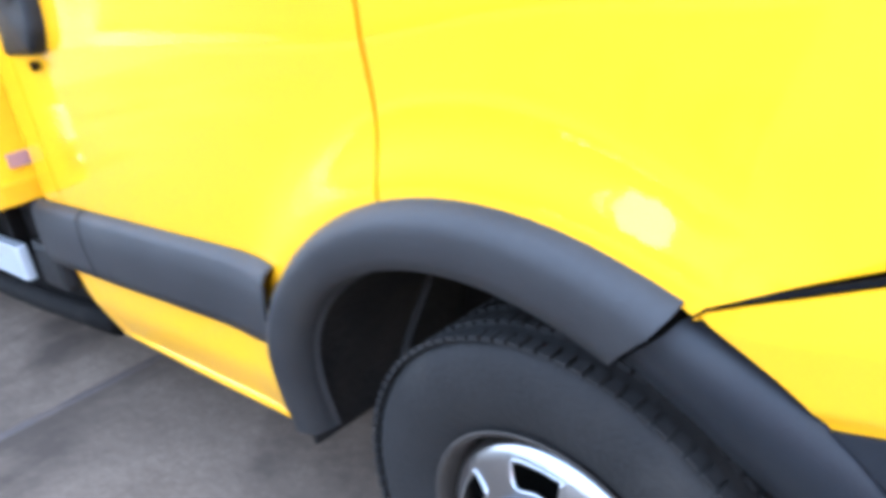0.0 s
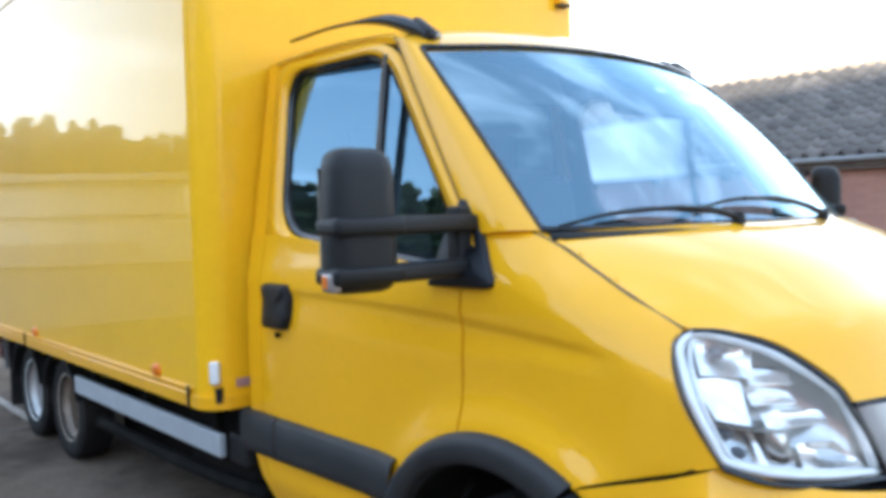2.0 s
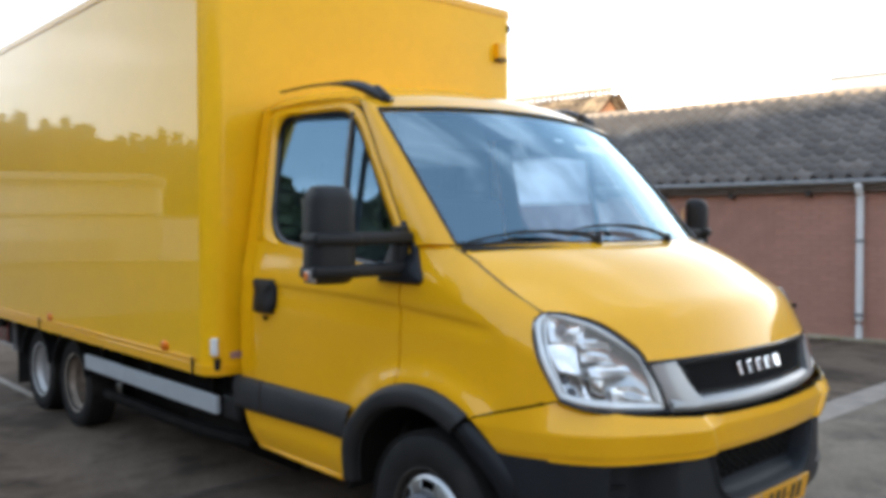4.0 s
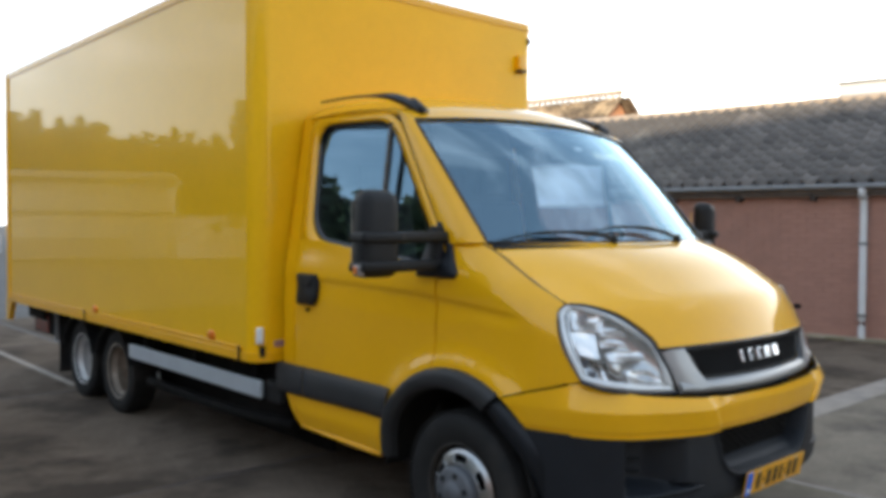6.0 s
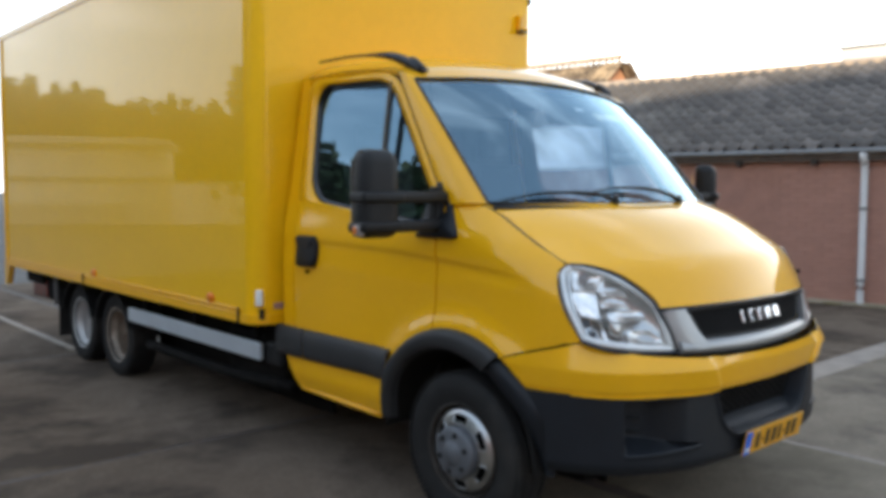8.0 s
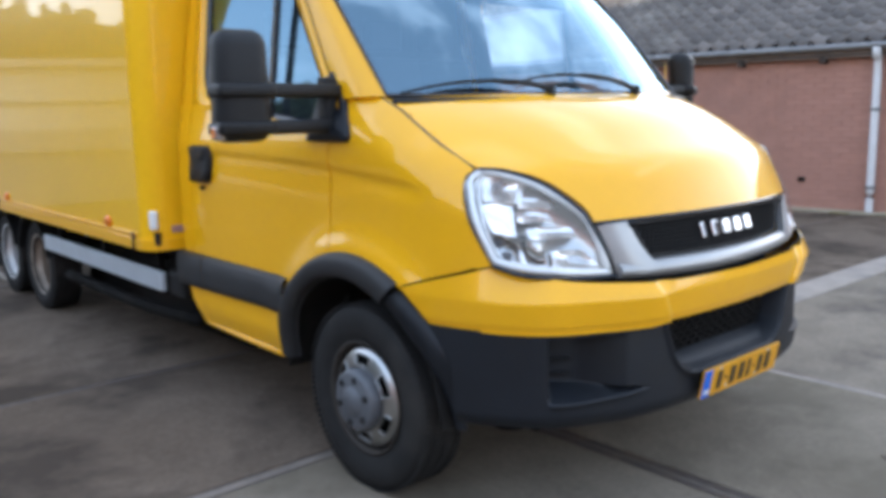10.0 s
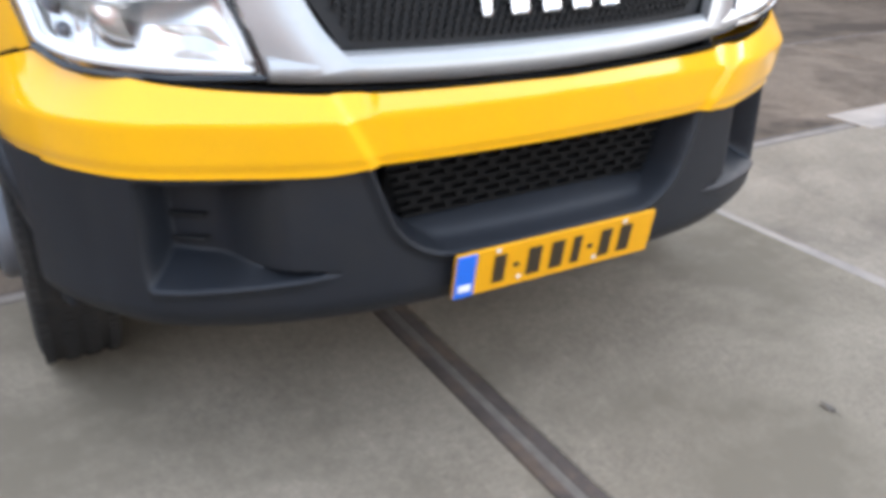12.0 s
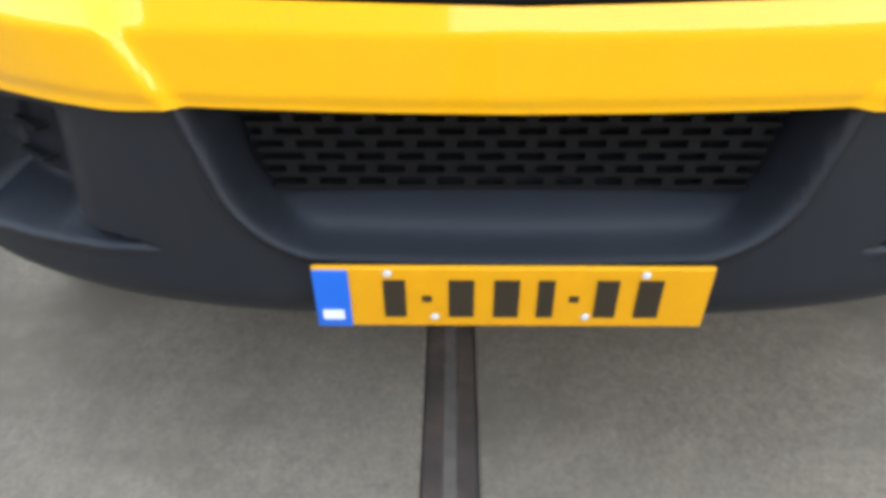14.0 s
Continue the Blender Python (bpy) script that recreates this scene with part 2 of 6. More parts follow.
RED = material("red_lens", (0.14, 0.025, 0.02), rough=0.25, vary=0.1, coat=0.5)
MAUVE = material("mauve_label", (0.42, 0.22, 0.20), rough=0.5, vary=0.1)
WHITE = material("white_lamp", (0.78, 0.78, 0.76), rough=0.3, vary=0.05)
FLASHER = material("dull_clear_lens", (0.25, 0.21, 0.19), rough=0.25, vary=0.15, scale=20, coat=0.4)
PLATE_YELLOW = material("plate_yellow", (0.70, 0.32, 0.004), rough=0.35, vary=0.05, scale=20)
PLATE_BLUE = material("plate_blue", (0.006, 0.13, 0.60), rough=0.35, vary=0.05)
PLATE_INK = material("plate_ink", (0.03, 0.022, 0.012), rough=0.4, vary=0.1)
SEAT = material("seat_fabric", (0.03, 0.035, 0.045), rough=0.9, vary=0.3, scale=30)
TRIM = material("cab_trim", (0.05, 0.052, 0.056), rough=0.7, vary=0.15, scale=12)
PAPER = material("paper", (0.55, 0.56, 0.55), rough=0.6, vary=0.05)
PALE_PAPER = material("yellowed_paper", (0.55, 0.50, 0.30), rough=0.6, vary=0.05)
# one concrete in three tones: the yard's uneven daylight is put into the colour
CONCRETE = material("slab_concrete", (0.15, 0.115, 0.087), spec=0.02, rough=0.9, vary=0.32, scale=2.2, bump=0.12, bump_scale=150, grit=0.2, second=(0.072, 0.056, 0.044), second_at=(0.46, 0.6), by_object=0.1)
CONCRETE_LIT = material("slab_concrete_lit", (0.212, 0.176, 0.134), spec=0.02, rough=0.9, vary=0.3, scale=2.6, bump=0.12, bump_scale=150, grit=0.2, second=(0.156, 0.13, 0.097), second_at=(0.46, 0.6), by_object=0.05)
CONCRETE_LIT_FAR = material("slab_concrete_lit_far", (0.226, 0.188, 0.146), spec=0.02, rough=0.9, vary=0.3, scale=2.2, bump=0.12, bump_scale=150, grit=0.2, second=(0.13, 0.108, 0.088), second_at=(0.48, 0.62), by_object=0.05)
JOINT = material("joint_steel", (0.07, 0.052, 0.043), rough=0.7, metal=0.1, vary=0.3, scale=14, bump=0.3, second=(0.13, 0.085, 0.055))
SAND = material("joint_sand", (0.13, 0.108, 0.088), rough=0.95, vary=0.25, scale=25, bump=0.4)
TAN = material("worn_joint_strip", (0.2, 0.165, 0.135), rough=0.9, vary=0.3, scale=7, bump=0.3, second=(0.12, 0.1, 0.08))
PALE = material("pale_strip", (0.30, 0.25, 0.205), rough=0.85, vary=0.2, scale=5, bump=0.3, second=(0.2, 0.17, 0.15))
GROUND = material("yard_ground", (0.11, 0.10, 0.09), rough=0.9, vary=0.25, scale=1.0, bump=0.4, second=(0.10, 0.09, 0.08))
BRICK = material("brick_red", (0.40, 0.215, 0.165), rough=0.85, vary=0.2, scale=4, bump=0.3, bump_scale=60, second=(0.32, 0.18, 0.145), second_at=(0.5, 0.75), by_object=0.06)
MORTAR = material("mortar", (0.385, 0.21, 0.162), rough=0.95, vary=0.2, scale=6)
TILE = material("roof_tile", (0.135, 0.118, 0.106), rough=0.75, vary=0.3, scale=3, bump=0.3, second=(0.22, 0.2, 0.175), second_at=(0.52, 0.72), by_object=0.34)
# far house: sunlight is put into the tile and brick colours, with lichen mottling
SUNLIT_TILE = material("sunlit_mottled_tile", (0.46, 0.33, 0.2), rough=0.8, vary=0.45, scale=2.5, second=(0.12, 0.085, 0.055), second_at=(0.44, 0.56), by_object=0.2)
SUNLIT_BRICK = material("sunlit_brick", (0.58, 0.26, 0.12), rough=0.85, vary=0.25, scale=5, bump=0.3)
# pale warm base: the low sun on the ridges is partly in this colour
RIDGE = material("ridge_tile", (0.46, 0.35, 0.25), rough=0.8, vary=0.3, scale=5, by_object=0.2)
ZINC = material("zinc", (0.22, 0.225, 0.23), rough=0.5, metal=0.3, vary=0.12, scale=6)
PVC = material("grey_pipe", (0.66, 0.67, 0.68), rough=0.45, vary=0.1, scale=5)
WOOD_DARK = material("dark_wood", (0.045, 0.035, 0.03), rough=0.8, vary=0.3, scale=6)
KERB = material("pale_kerb", (0.30, 0.26, 0.19), rough=0.9, vary=0.35, scale=4, bump=0.3, second=(0.17, 0.15, 0.09), second_at=(0.5, 0.65))
MOSS = material("moss", (0.17, 0.15, 0.06), rough=0.95, vary=0.4, scale=12, bump=0.6, bump_scale=70)
FOLIAGE = material("foliage", (0.05, 0.065, 0.022), rough=0.8, vary=0.35, scale=1.2, by_object=0.2)
BARK = material("bark", (0.09, 0.07, 0.05), rough=0.9, vary=0.3, scale=6)
RENDER_WALL = material("pale_render", (0.48, 0.46, 0.41), rough=0.8, vary=0.1, scale=1.0)
WHITE_WALL = material("white_render", (0.74, 0.73, 0.70), rough=0.8, vary=0.1, scale=1.2)
HALL_ROOF = material("hall_roof", (0.30, 0.29, 0.28), rough=0.7, vary=0.15)
DULL_GLASS = material("dark_window", (0.03, 0.035, 0.04), rough=0.1, vary=0.1)
for g in (WINDSCREEN, GLASS, PATCHED_GLASS, LENS):
    g.use_backface_culling = False


# ---- mesh tools ----
def mesh_object(name, verts, faces, mat, parent=None, label="", smooth=True, mats=(), index=None):
    me = bpy.data.meshes.new(name)
    me.from_pydata([tuple(v) for v in verts], [], faces)
    me.validate()
    for m in (mat, *mats):
        me.materials.append(m)
    if index:
        me.polygons.foreach_set("material_index", index)
    me.polygons.foreach_set("use_smooth", [smooth] * len(me.polygons))
    me.update()
    ob = new(name, me)
    if parent:
        ob.parent = parent
    if label:
        ob["label"] = label
    return ob


def face_out(ob, away):
    """Turns a thin pane so that its faces look away from the cab."""
    total = sum((p.normal * p.area for p in ob.data.polygons), Vector())
    if total.dot(Vector(away)) < 0:
        ob.data.flip_normals()
    return ob


def part(name, bm, mat, parent=None, label="", smooth=False):
    """Links a bmesh as one mesh object under a thing or a part."""
    me = bpy.data.meshes.new(name)
    bm.to_mesh(me)
    bm.free()
    me.materials.append(mat)
    me.polygons.foreach_set("use_smooth", [smooth] * len(me.polygons))
    ob = new(name, me)
    if parent:
        ob.parent = parent
    if label:
        ob["label"] = label
    return ob


def thing(name, label, category, at=(0, 0, 0), rz=0, group="", kind=""):
    ob = new(name)
    ob.matrix_world = pose(*at, 0, 0, rz)
    ob.empty_display_size = 0.2
    return tagged(ob, label, category, group, kind)


def block(size, at=(0, 0, 0), bevel=0.0, segments=2, rot=None):
    """A bmesh box of that size, centred at a place, with rounded edges."""
    bm = bmesh.new()
    bmesh.ops.create_cube(bm, size=1.0)
    bmesh.ops.scale(bm, vec=size, verts=bm.verts)
    if bevel:
        bmesh.ops.bevel(bm, geom=bm.edges[:], offset=bevel, segments=segments, profile=0.6, affect="EDGES")
    if rot is not None:
        bmesh.ops.transform(bm, matrix=rot.to_matrix().to_4x4(), verts=bm.verts)
    bmesh.ops.translate(bm, vec=at, verts=bm.verts)
    return bm


def join(*bms):
    """Several bmeshes as one."""
    out = bmesh.new()
    for b in bms:
        me = bpy.data.meshes.new("tmp")
        b.to_mesh(me)
        b.free()
        out.from_mesh(me)
        bpy.data.meshes.remove(me)
    return out


def lathe(profile, n=48, axis="Y", at=(0, 0, 0), skip=None):
    """A bmesh turned from (radius, along) pairs round an axis."""
    bm = bmesh.new()
    rings = []
    for r, a in profile:
        ring = []
        for k in range(n):
            c, s = math.cos(2 * math.pi * k / n), math.sin(2 * math.pi * k / n)
            p = {"Y": (r * c, a, r * s), "Z": (r * c, r * s, a), "X": (a, r * c, r * s)}[axis]
            ring.append(bm.verts.new(Vector(p) + Vector(at)))
        rings.append(ring)
    for i in range(len(rings) - 1):
        for k in range(n):
            if skip and skip(i, k):
                continue
            bm.faces.new((rings[i][k], rings[i][(k + 1) % n], rings[i + 1][(k + 1) % n], rings[i + 1][k]))
    bmesh.ops.remove_doubles(bm, verts=bm.verts, dist=1e-5)
    bmesh.ops.recalc_face_normals(bm, faces=bm.faces)
    return bm


def spline(points, n):
    """n + 1 places along a Catmull-Rom curve through the points, evenly by chord."""
    pts = [Vector(p) for p in points]
    if len(pts) == 2:
        return [pts[0].lerp(pts[1], k / n) for k in range(n + 1)]
    ext = [2 * pts[0] - pts[1], *pts, 2 * pts[-1] - pts[-2]]
    fine = []
    for i in range(1, len(ext) - 2):
        a, b, c, d = ext[i - 1 : i + 3]
        for k in range(16):
            t = k / 16
            fine.append(0.5 * (2 * b + (c - a) * t + (2 * a - 5 * b + 4 * c - d) * t * t + (3 * b - a - 3 * c + d) * t**3))
    fine.append(pts[-1])
    run = [0.0]
    for p, q in zip(fine, fine[1:]):
        run.append(run[-1] + (q - p).length)
    out, j = [], 0
    for k in range(n + 1):
        want = run[-1] * k / n
        while j < len(run) - 2 and run[j + 1] < want:
            j += 1
        f = (want - run[j]) / max(run[j + 1] - run[j], 1e-9)
        out.append(fine[j].lerp(fine[j + 1], min(1, max(0, f))))
    return out


def coons(low, high, left, right, nu, nv, bulge=None):
    """A grid of places between four boundary curves; bulge(u, v) gives an added offset."""
    a, b, c, d = spline(low, nu), spline(high, nu), spline(left, nv), spline(right, nv)
    rows = []
    for j in range(nv + 1):
        v = j / nv
        row = []
        for i in range(nu + 1):
            u = i / nu
            p = a[i] * (1 - v) + b[i] * v + c[j] * (1 - u) + d[j] * u
            p -= a[0] * (1 - u) * (1 - v) + a[-1] * u * (1 - v) + b[0] * (1 - u) * v + b[-1] * u * v
            if bulge:
                p += Vector(bulge(u, v))
            row.append(p)
        rows.append(row)
    return rows


def flip(rows):
    return [[Vector((p.x, -p.y, p.z)) for p in reversed(row)] for row in rows]


def sheet(name, rows, mat, parent, label="", thick=0.012, inward=None):
    """A panel with thickness from a grid of places; inward: the direction of its back."""
    nv, nu = len(rows), len(rows[0])
    verts = [p for row in rows for p in row]
    faces = [(j * nu + i, j * nu + i + 1, (j + 1) * nu + i + 1, (j + 1) * nu + i) for j in range(nv - 1) for i in range(nu - 1)]
    if thick:
        back = []
        for j in range(nv):
            for i in range(nu):
                du = rows[j][min(i + 1, nu - 1)] - rows[j][max(i - 1, 0)]
                dv = rows[min(j + 1, nv - 1)][i] - rows[max(j - 1, 0)][i]
                n = du.cross(dv)
                n = n.normalized() if n.length > 1e-12 else Vector((0, 0, 1))
                if inward is not None and n.dot(Vector(inward)) < 0:
                    n = -n
                back.append(rows[j][i] + n * thick)
        o = len(verts)
        verts += back
        faces += [tuple(o + k for k in reversed(f)) for f in faces[: (nv - 1) * (nu - 1)]]
        rim = [(0, i) for i in range(nu)] + [(j, nu - 1) for j in range(1, nv)] + [(nv - 1, i) for i in range(nu - 2, -1, -1)] + [(j, 0) for j in range(nv - 2, 0, -1)]
        ids = [j * nu + i for j, i in rim]
        r0 = len(verts)
        verts += [verts[k] for k in ids] + [verts[o + k] for k in ids]
        m = len(ids)
        faces += [(r0 + k, r0 + m + k, r0 + m + (k + 1) % m, r0 + (k + 1) % m) for k in range(m)]
    return mesh_object(name, verts, faces, mat, parent, label)


def tube(points, radius, n=8, count=None, flat=1.0):
    """A bmesh tube along a curve; radius may be a function of the run 0..1; flat squeezes it vertically."""
    pts = spline(points, count or max(2, 6 * (len(points) - 1)))
    bm = bmesh.new()
    rings = []
    for i, p in enumerate(pts):
        t = (pts[min(i + 1, len(pts) - 1)] - pts[max(i - 1, 0)]).normalized()
        side = t.cross(Vector((0, 0, 1)))
        side = side.normalized() if side.length > 1e-3 else Vector((1, 0, 0))
        up = side.cross(t)
        r = radius(i / (len(pts) - 1)) if callable(radius) else radius
        rings.append([bm.verts.new(p + r * (math.cos(a) * side + flat * math.sin(a) * up)) for a in (2 * math.pi * k / n for k in range(n))])
    for a, b in zip(rings, rings[1:]):
        for k in range(n):
            bm.faces.new((a[k], a[(k + 1) % n], b[(k + 1) % n], b[k]))
    bm.faces.new(list(reversed(rings[0])))
    bm.faces.new(rings[-1])
    return bm


def rounded(points, radius, k=5, m=6):
    """A closed outline with rounded corners in a plane: each corner gives k + 1 places, each side m more."""
    pts = [Vector(p) for p in points]
    arcs = []
    for i, p in enumerate(pts):
        a, b = pts[i - 1], pts[(i + 1) % len(pts)]
        r = radius[i] if isinstance(radius, (list, tuple)) else radius
        s, e = p + (a - p).normalized() * r, p + (b - p).normalized() * r
        arcs.append([s * (1 - t) ** 2 + p * 2 * t * (1 - t) + e * t * t for t in (j / k for j in range(k + 1))])
    out = []
    for i, arc in enumerate(arcs):
        nxt = arcs[(i + 1) % len(arcs)][0]
        out += arc + [arc[-1].lerp(nxt, j / (m + 1)) for j in range(1, m + 1)]
    return out


def sm(t):
    t = min(1.0, max(0.0, t))
    return t * t * (3 - 2 * t)


def along(pairs):
    """A smooth function through (x, value) pairs."""
    xs, ys = [p[0] for p in pairs], [p[1] for p in pairs]
    ms = []
    for i in range(len(xs)):
        if 0 < i < len(xs) - 1:
            a, b = (ys[i] - ys[i - 1]) / (xs[i] - xs[i - 1]), (ys[i + 1] - ys[i]) / (xs[i + 1] - xs[i])
            ms.append(0.0 if a * b <= 0 else 2 * a * b / (a + b))
        else:
            i0 = max(0, i - 1)
            ms.append((ys[i0 + 1] - ys[i0]) / (xs[i0 + 1] - xs[i0]))

    def f(x):
        if x <= xs[0]:
            return ys[0]
        if x >= xs[-1]:
            return ys[-1]
        i = next(k for k in range(len(xs) - 1) if x <= xs[k + 1])
        h = xs[i + 1] - xs[i]
        t = (x - xs[i]) / h
        return (1 + 2 * t) * (1 - t) ** 2 * ys[i] + t * (1 - t) ** 2 * h * ms[i] + t * t * (3 - 2 * t) * ys[i + 1] + t * t * (t - 1) * h * ms[i + 1]

    return f


# ---- the truck: x ahead, y to its left, front axle over the origin ----
truck = thing("box_truck", "yellow box truck with black plastic trim parked on concrete slabs", "truck")
ARCH_X, ARCH_Z, ARCH_R, ARCH_IN, IN_X = -0.06, 0.32, 0.565, 0.472, -0.098
half_width = along([(-1.6, 1.0), (0.15, 1.0), (0.34, 0.985), (0.46, 0.95), (0.56, 0.912), (0.66, 0.86), (0.75, 0.79)])
fender_top = along([(-0.3, 1.5), (0.0, 1.437), (0.2, 1.345), (0.46, 1.202), (0.6, 1.12)])
crease_at = along([(-1.6, 1.235), (-0.5, 1.208), (0.3, 1.15), (0.6, 1.11)])


def arch_tuck(z):
    """How far the arch's rear edge stands upright of its circle, low down."""
    return 0.04 * sm((0.72 - z) / 0.3)


def nose_tuck(z):
    """How far the bumper reaches back into the arch, low down."""
    return 0.05 * sm((0.62 - z) / 0.22)


def arch_x(z, side, r=ARCH_R):
    d = r * r - (z - ARCH_Z) ** 2
    return ARCH_X + side * math.sqrt(max(d, 0.0)) + (arch_tuck(z) if side < 0 else -nose_tuck(z))


def flank(x, z):
    """Half width of the cab's flank below the windows."""
    s = half_width(x)
    fade = 1 - sm((x - 0.16) / 0.22)
    below = crease_at(x) - z
    s -= 0.009 * sm((below + 0.012) / 0.032) * (1 - sm((below - 0.018) / (0.13 - 0.075 * sm((x + 0.35) / 0.5)))) * fade
    s -= 0.034 * sm((z - 1.2) / 0.25)
    if x > -0.5:
        d = fender_top(x) - z
        s -= 0.075 * sm((x + 0.5) / 0.5) * max(0.0, 1 - d / 0.16) ** 2
    r = math.hypot(x - ARCH_X, z - ARCH_Z)
    s += 0.029 * math.exp(-(((r - ARCH_R) / 0.072) ** 2)) * sm((x + 1.0) / 0.3) * (0.35 + 0.65 * sm((z - 0.55) / 0.25))
    s -= 0.03 * sm((0.5 - z) / 0.15)
    return s


def window_side(z):
    return 0.955 - 0.1 * ((max(z, 1.4) - 1.4) / 0.66)


def flank_panel(name, zs, left, right, label, nx=28):
    """Both flank panels of a kind: rows of places from z to z, between two edges."""
    rows = [[Vector((x, -flank(x, z), z)) for x in (left(z) + (right(z) - left(z)) * i / nx for i in range(nx + 1))] for z in zs]
    return rows


def both(name, rows, mat, parent, label="", thick=0.015, inward=(0, 1, 0)):
    a = sheet(name, rows, mat, parent, label, thick, inward)
    b = sheet(name, flip(rows), mat, parent, label, thick, (inward[0], -inward[1], inward[2]))
    return a, b


def levels(a, b, n):
    return [a + (b - a) * k / n for k in range(n + 1)]


DOOR_REAR, DOOR_FRONT = -1.39, -0.197
rear_low = along([(0.38, -1.36), (0.44, -1.40), (0.56, -1.47), (0.62, -1.5)])


def door_front(z):
    if z < 0.875:
        return arch_x(z, -1) + 0.004
    return DOOR_FRONT - 0.016 * sm((z - 0.8) / 0.9)


def door_rear(z):
    return max(DOOR_REAR, rear_low(z) + 0.06)


def sill(x):
    """Height of the window's lower edge, which falls towards the front."""
    return 1.435 - 0.13 * min(1.0, max(0.0, (x + 1.27) / 1.07))


door_rows = []
for row in flank_panel("door", levels(0.395, 1.435, 120), door_rear, lambda z: door_front(z) - 0.004, "", 56):
    low_row = []
    for p in row:
        z = 0.395 + (sill(p.x) - 0.395) * (p.z - 0.395) / 1.04
        low_row.append(Vector((p.x, -flank(p.x, z), z)))
    door_rows.append(low_row)
doors = both("door", door_rows, YELLOW, truck)
corner_rows = flank_panel("corner", levels(0.395, 1.435, 30), lambda z: rear_low(z), lambda z: door_rear(z) - 0.007, "", 6)
both("cab_corner", corner_rows, YELLOW, truck)
# sill lip under the door
for sgn in (-1, 1):
    part("sill", tube([(-1.36, sgn * 0.965, 0.392), (-1.0, sgn * 0.968, 0.385), (-0.64, sgn * 0.968, 0.38)], 0.014, 8), YELLOW, truck, smooth=True)


def fender_right(z):
    edge = spline([(0.559, 0, 0.908), (0.49, 0, 1.03), (0.444, 0, 1.165), (0.452, 0, 1.2)], 12)
    f = along([(p.z, p.x) for p in edge])
    return f(z) - 0.004


def fender_low(x):
    if x < 0.228:
        return ARCH_Z + math.sqrt(max(0.0, ARCH_R**2 - (x - ARCH_X) ** 2))
    return 0.812 + (0.908 - 0.812) * ((x - 0.228) / (0.559 - 0.228)) ** 0.9


# fender: columns from its lower to its upper edge
fender_rows = []
for j in range(111):
    v = j / 110
    row = []
    for i in range(65):
        x0 = DOOR_FRONT + 0.004
        u = i / 64
        xb = x0 + (0.553 - x0) * u
        xt = -0.25 + (0.452 + 0.25) * u
        zb, zt = fender_low(xb), fender_top(xt)
        z = zb + (zt - zb) * v
        lo, hi = DOOR_FRONT - 0.016 * sm((z - 0.8) / 0.9) + 0.004, (fender_right(z) if z > 0.908 else 0.553)
        x = lo + (hi - lo) * u
        z = min(z, fender_top(x))
        row.append(Vector((x, -flank(x, z), z)))
    fender_rows.append(row)
both("fender", fender_rows, YELLOW, truck)

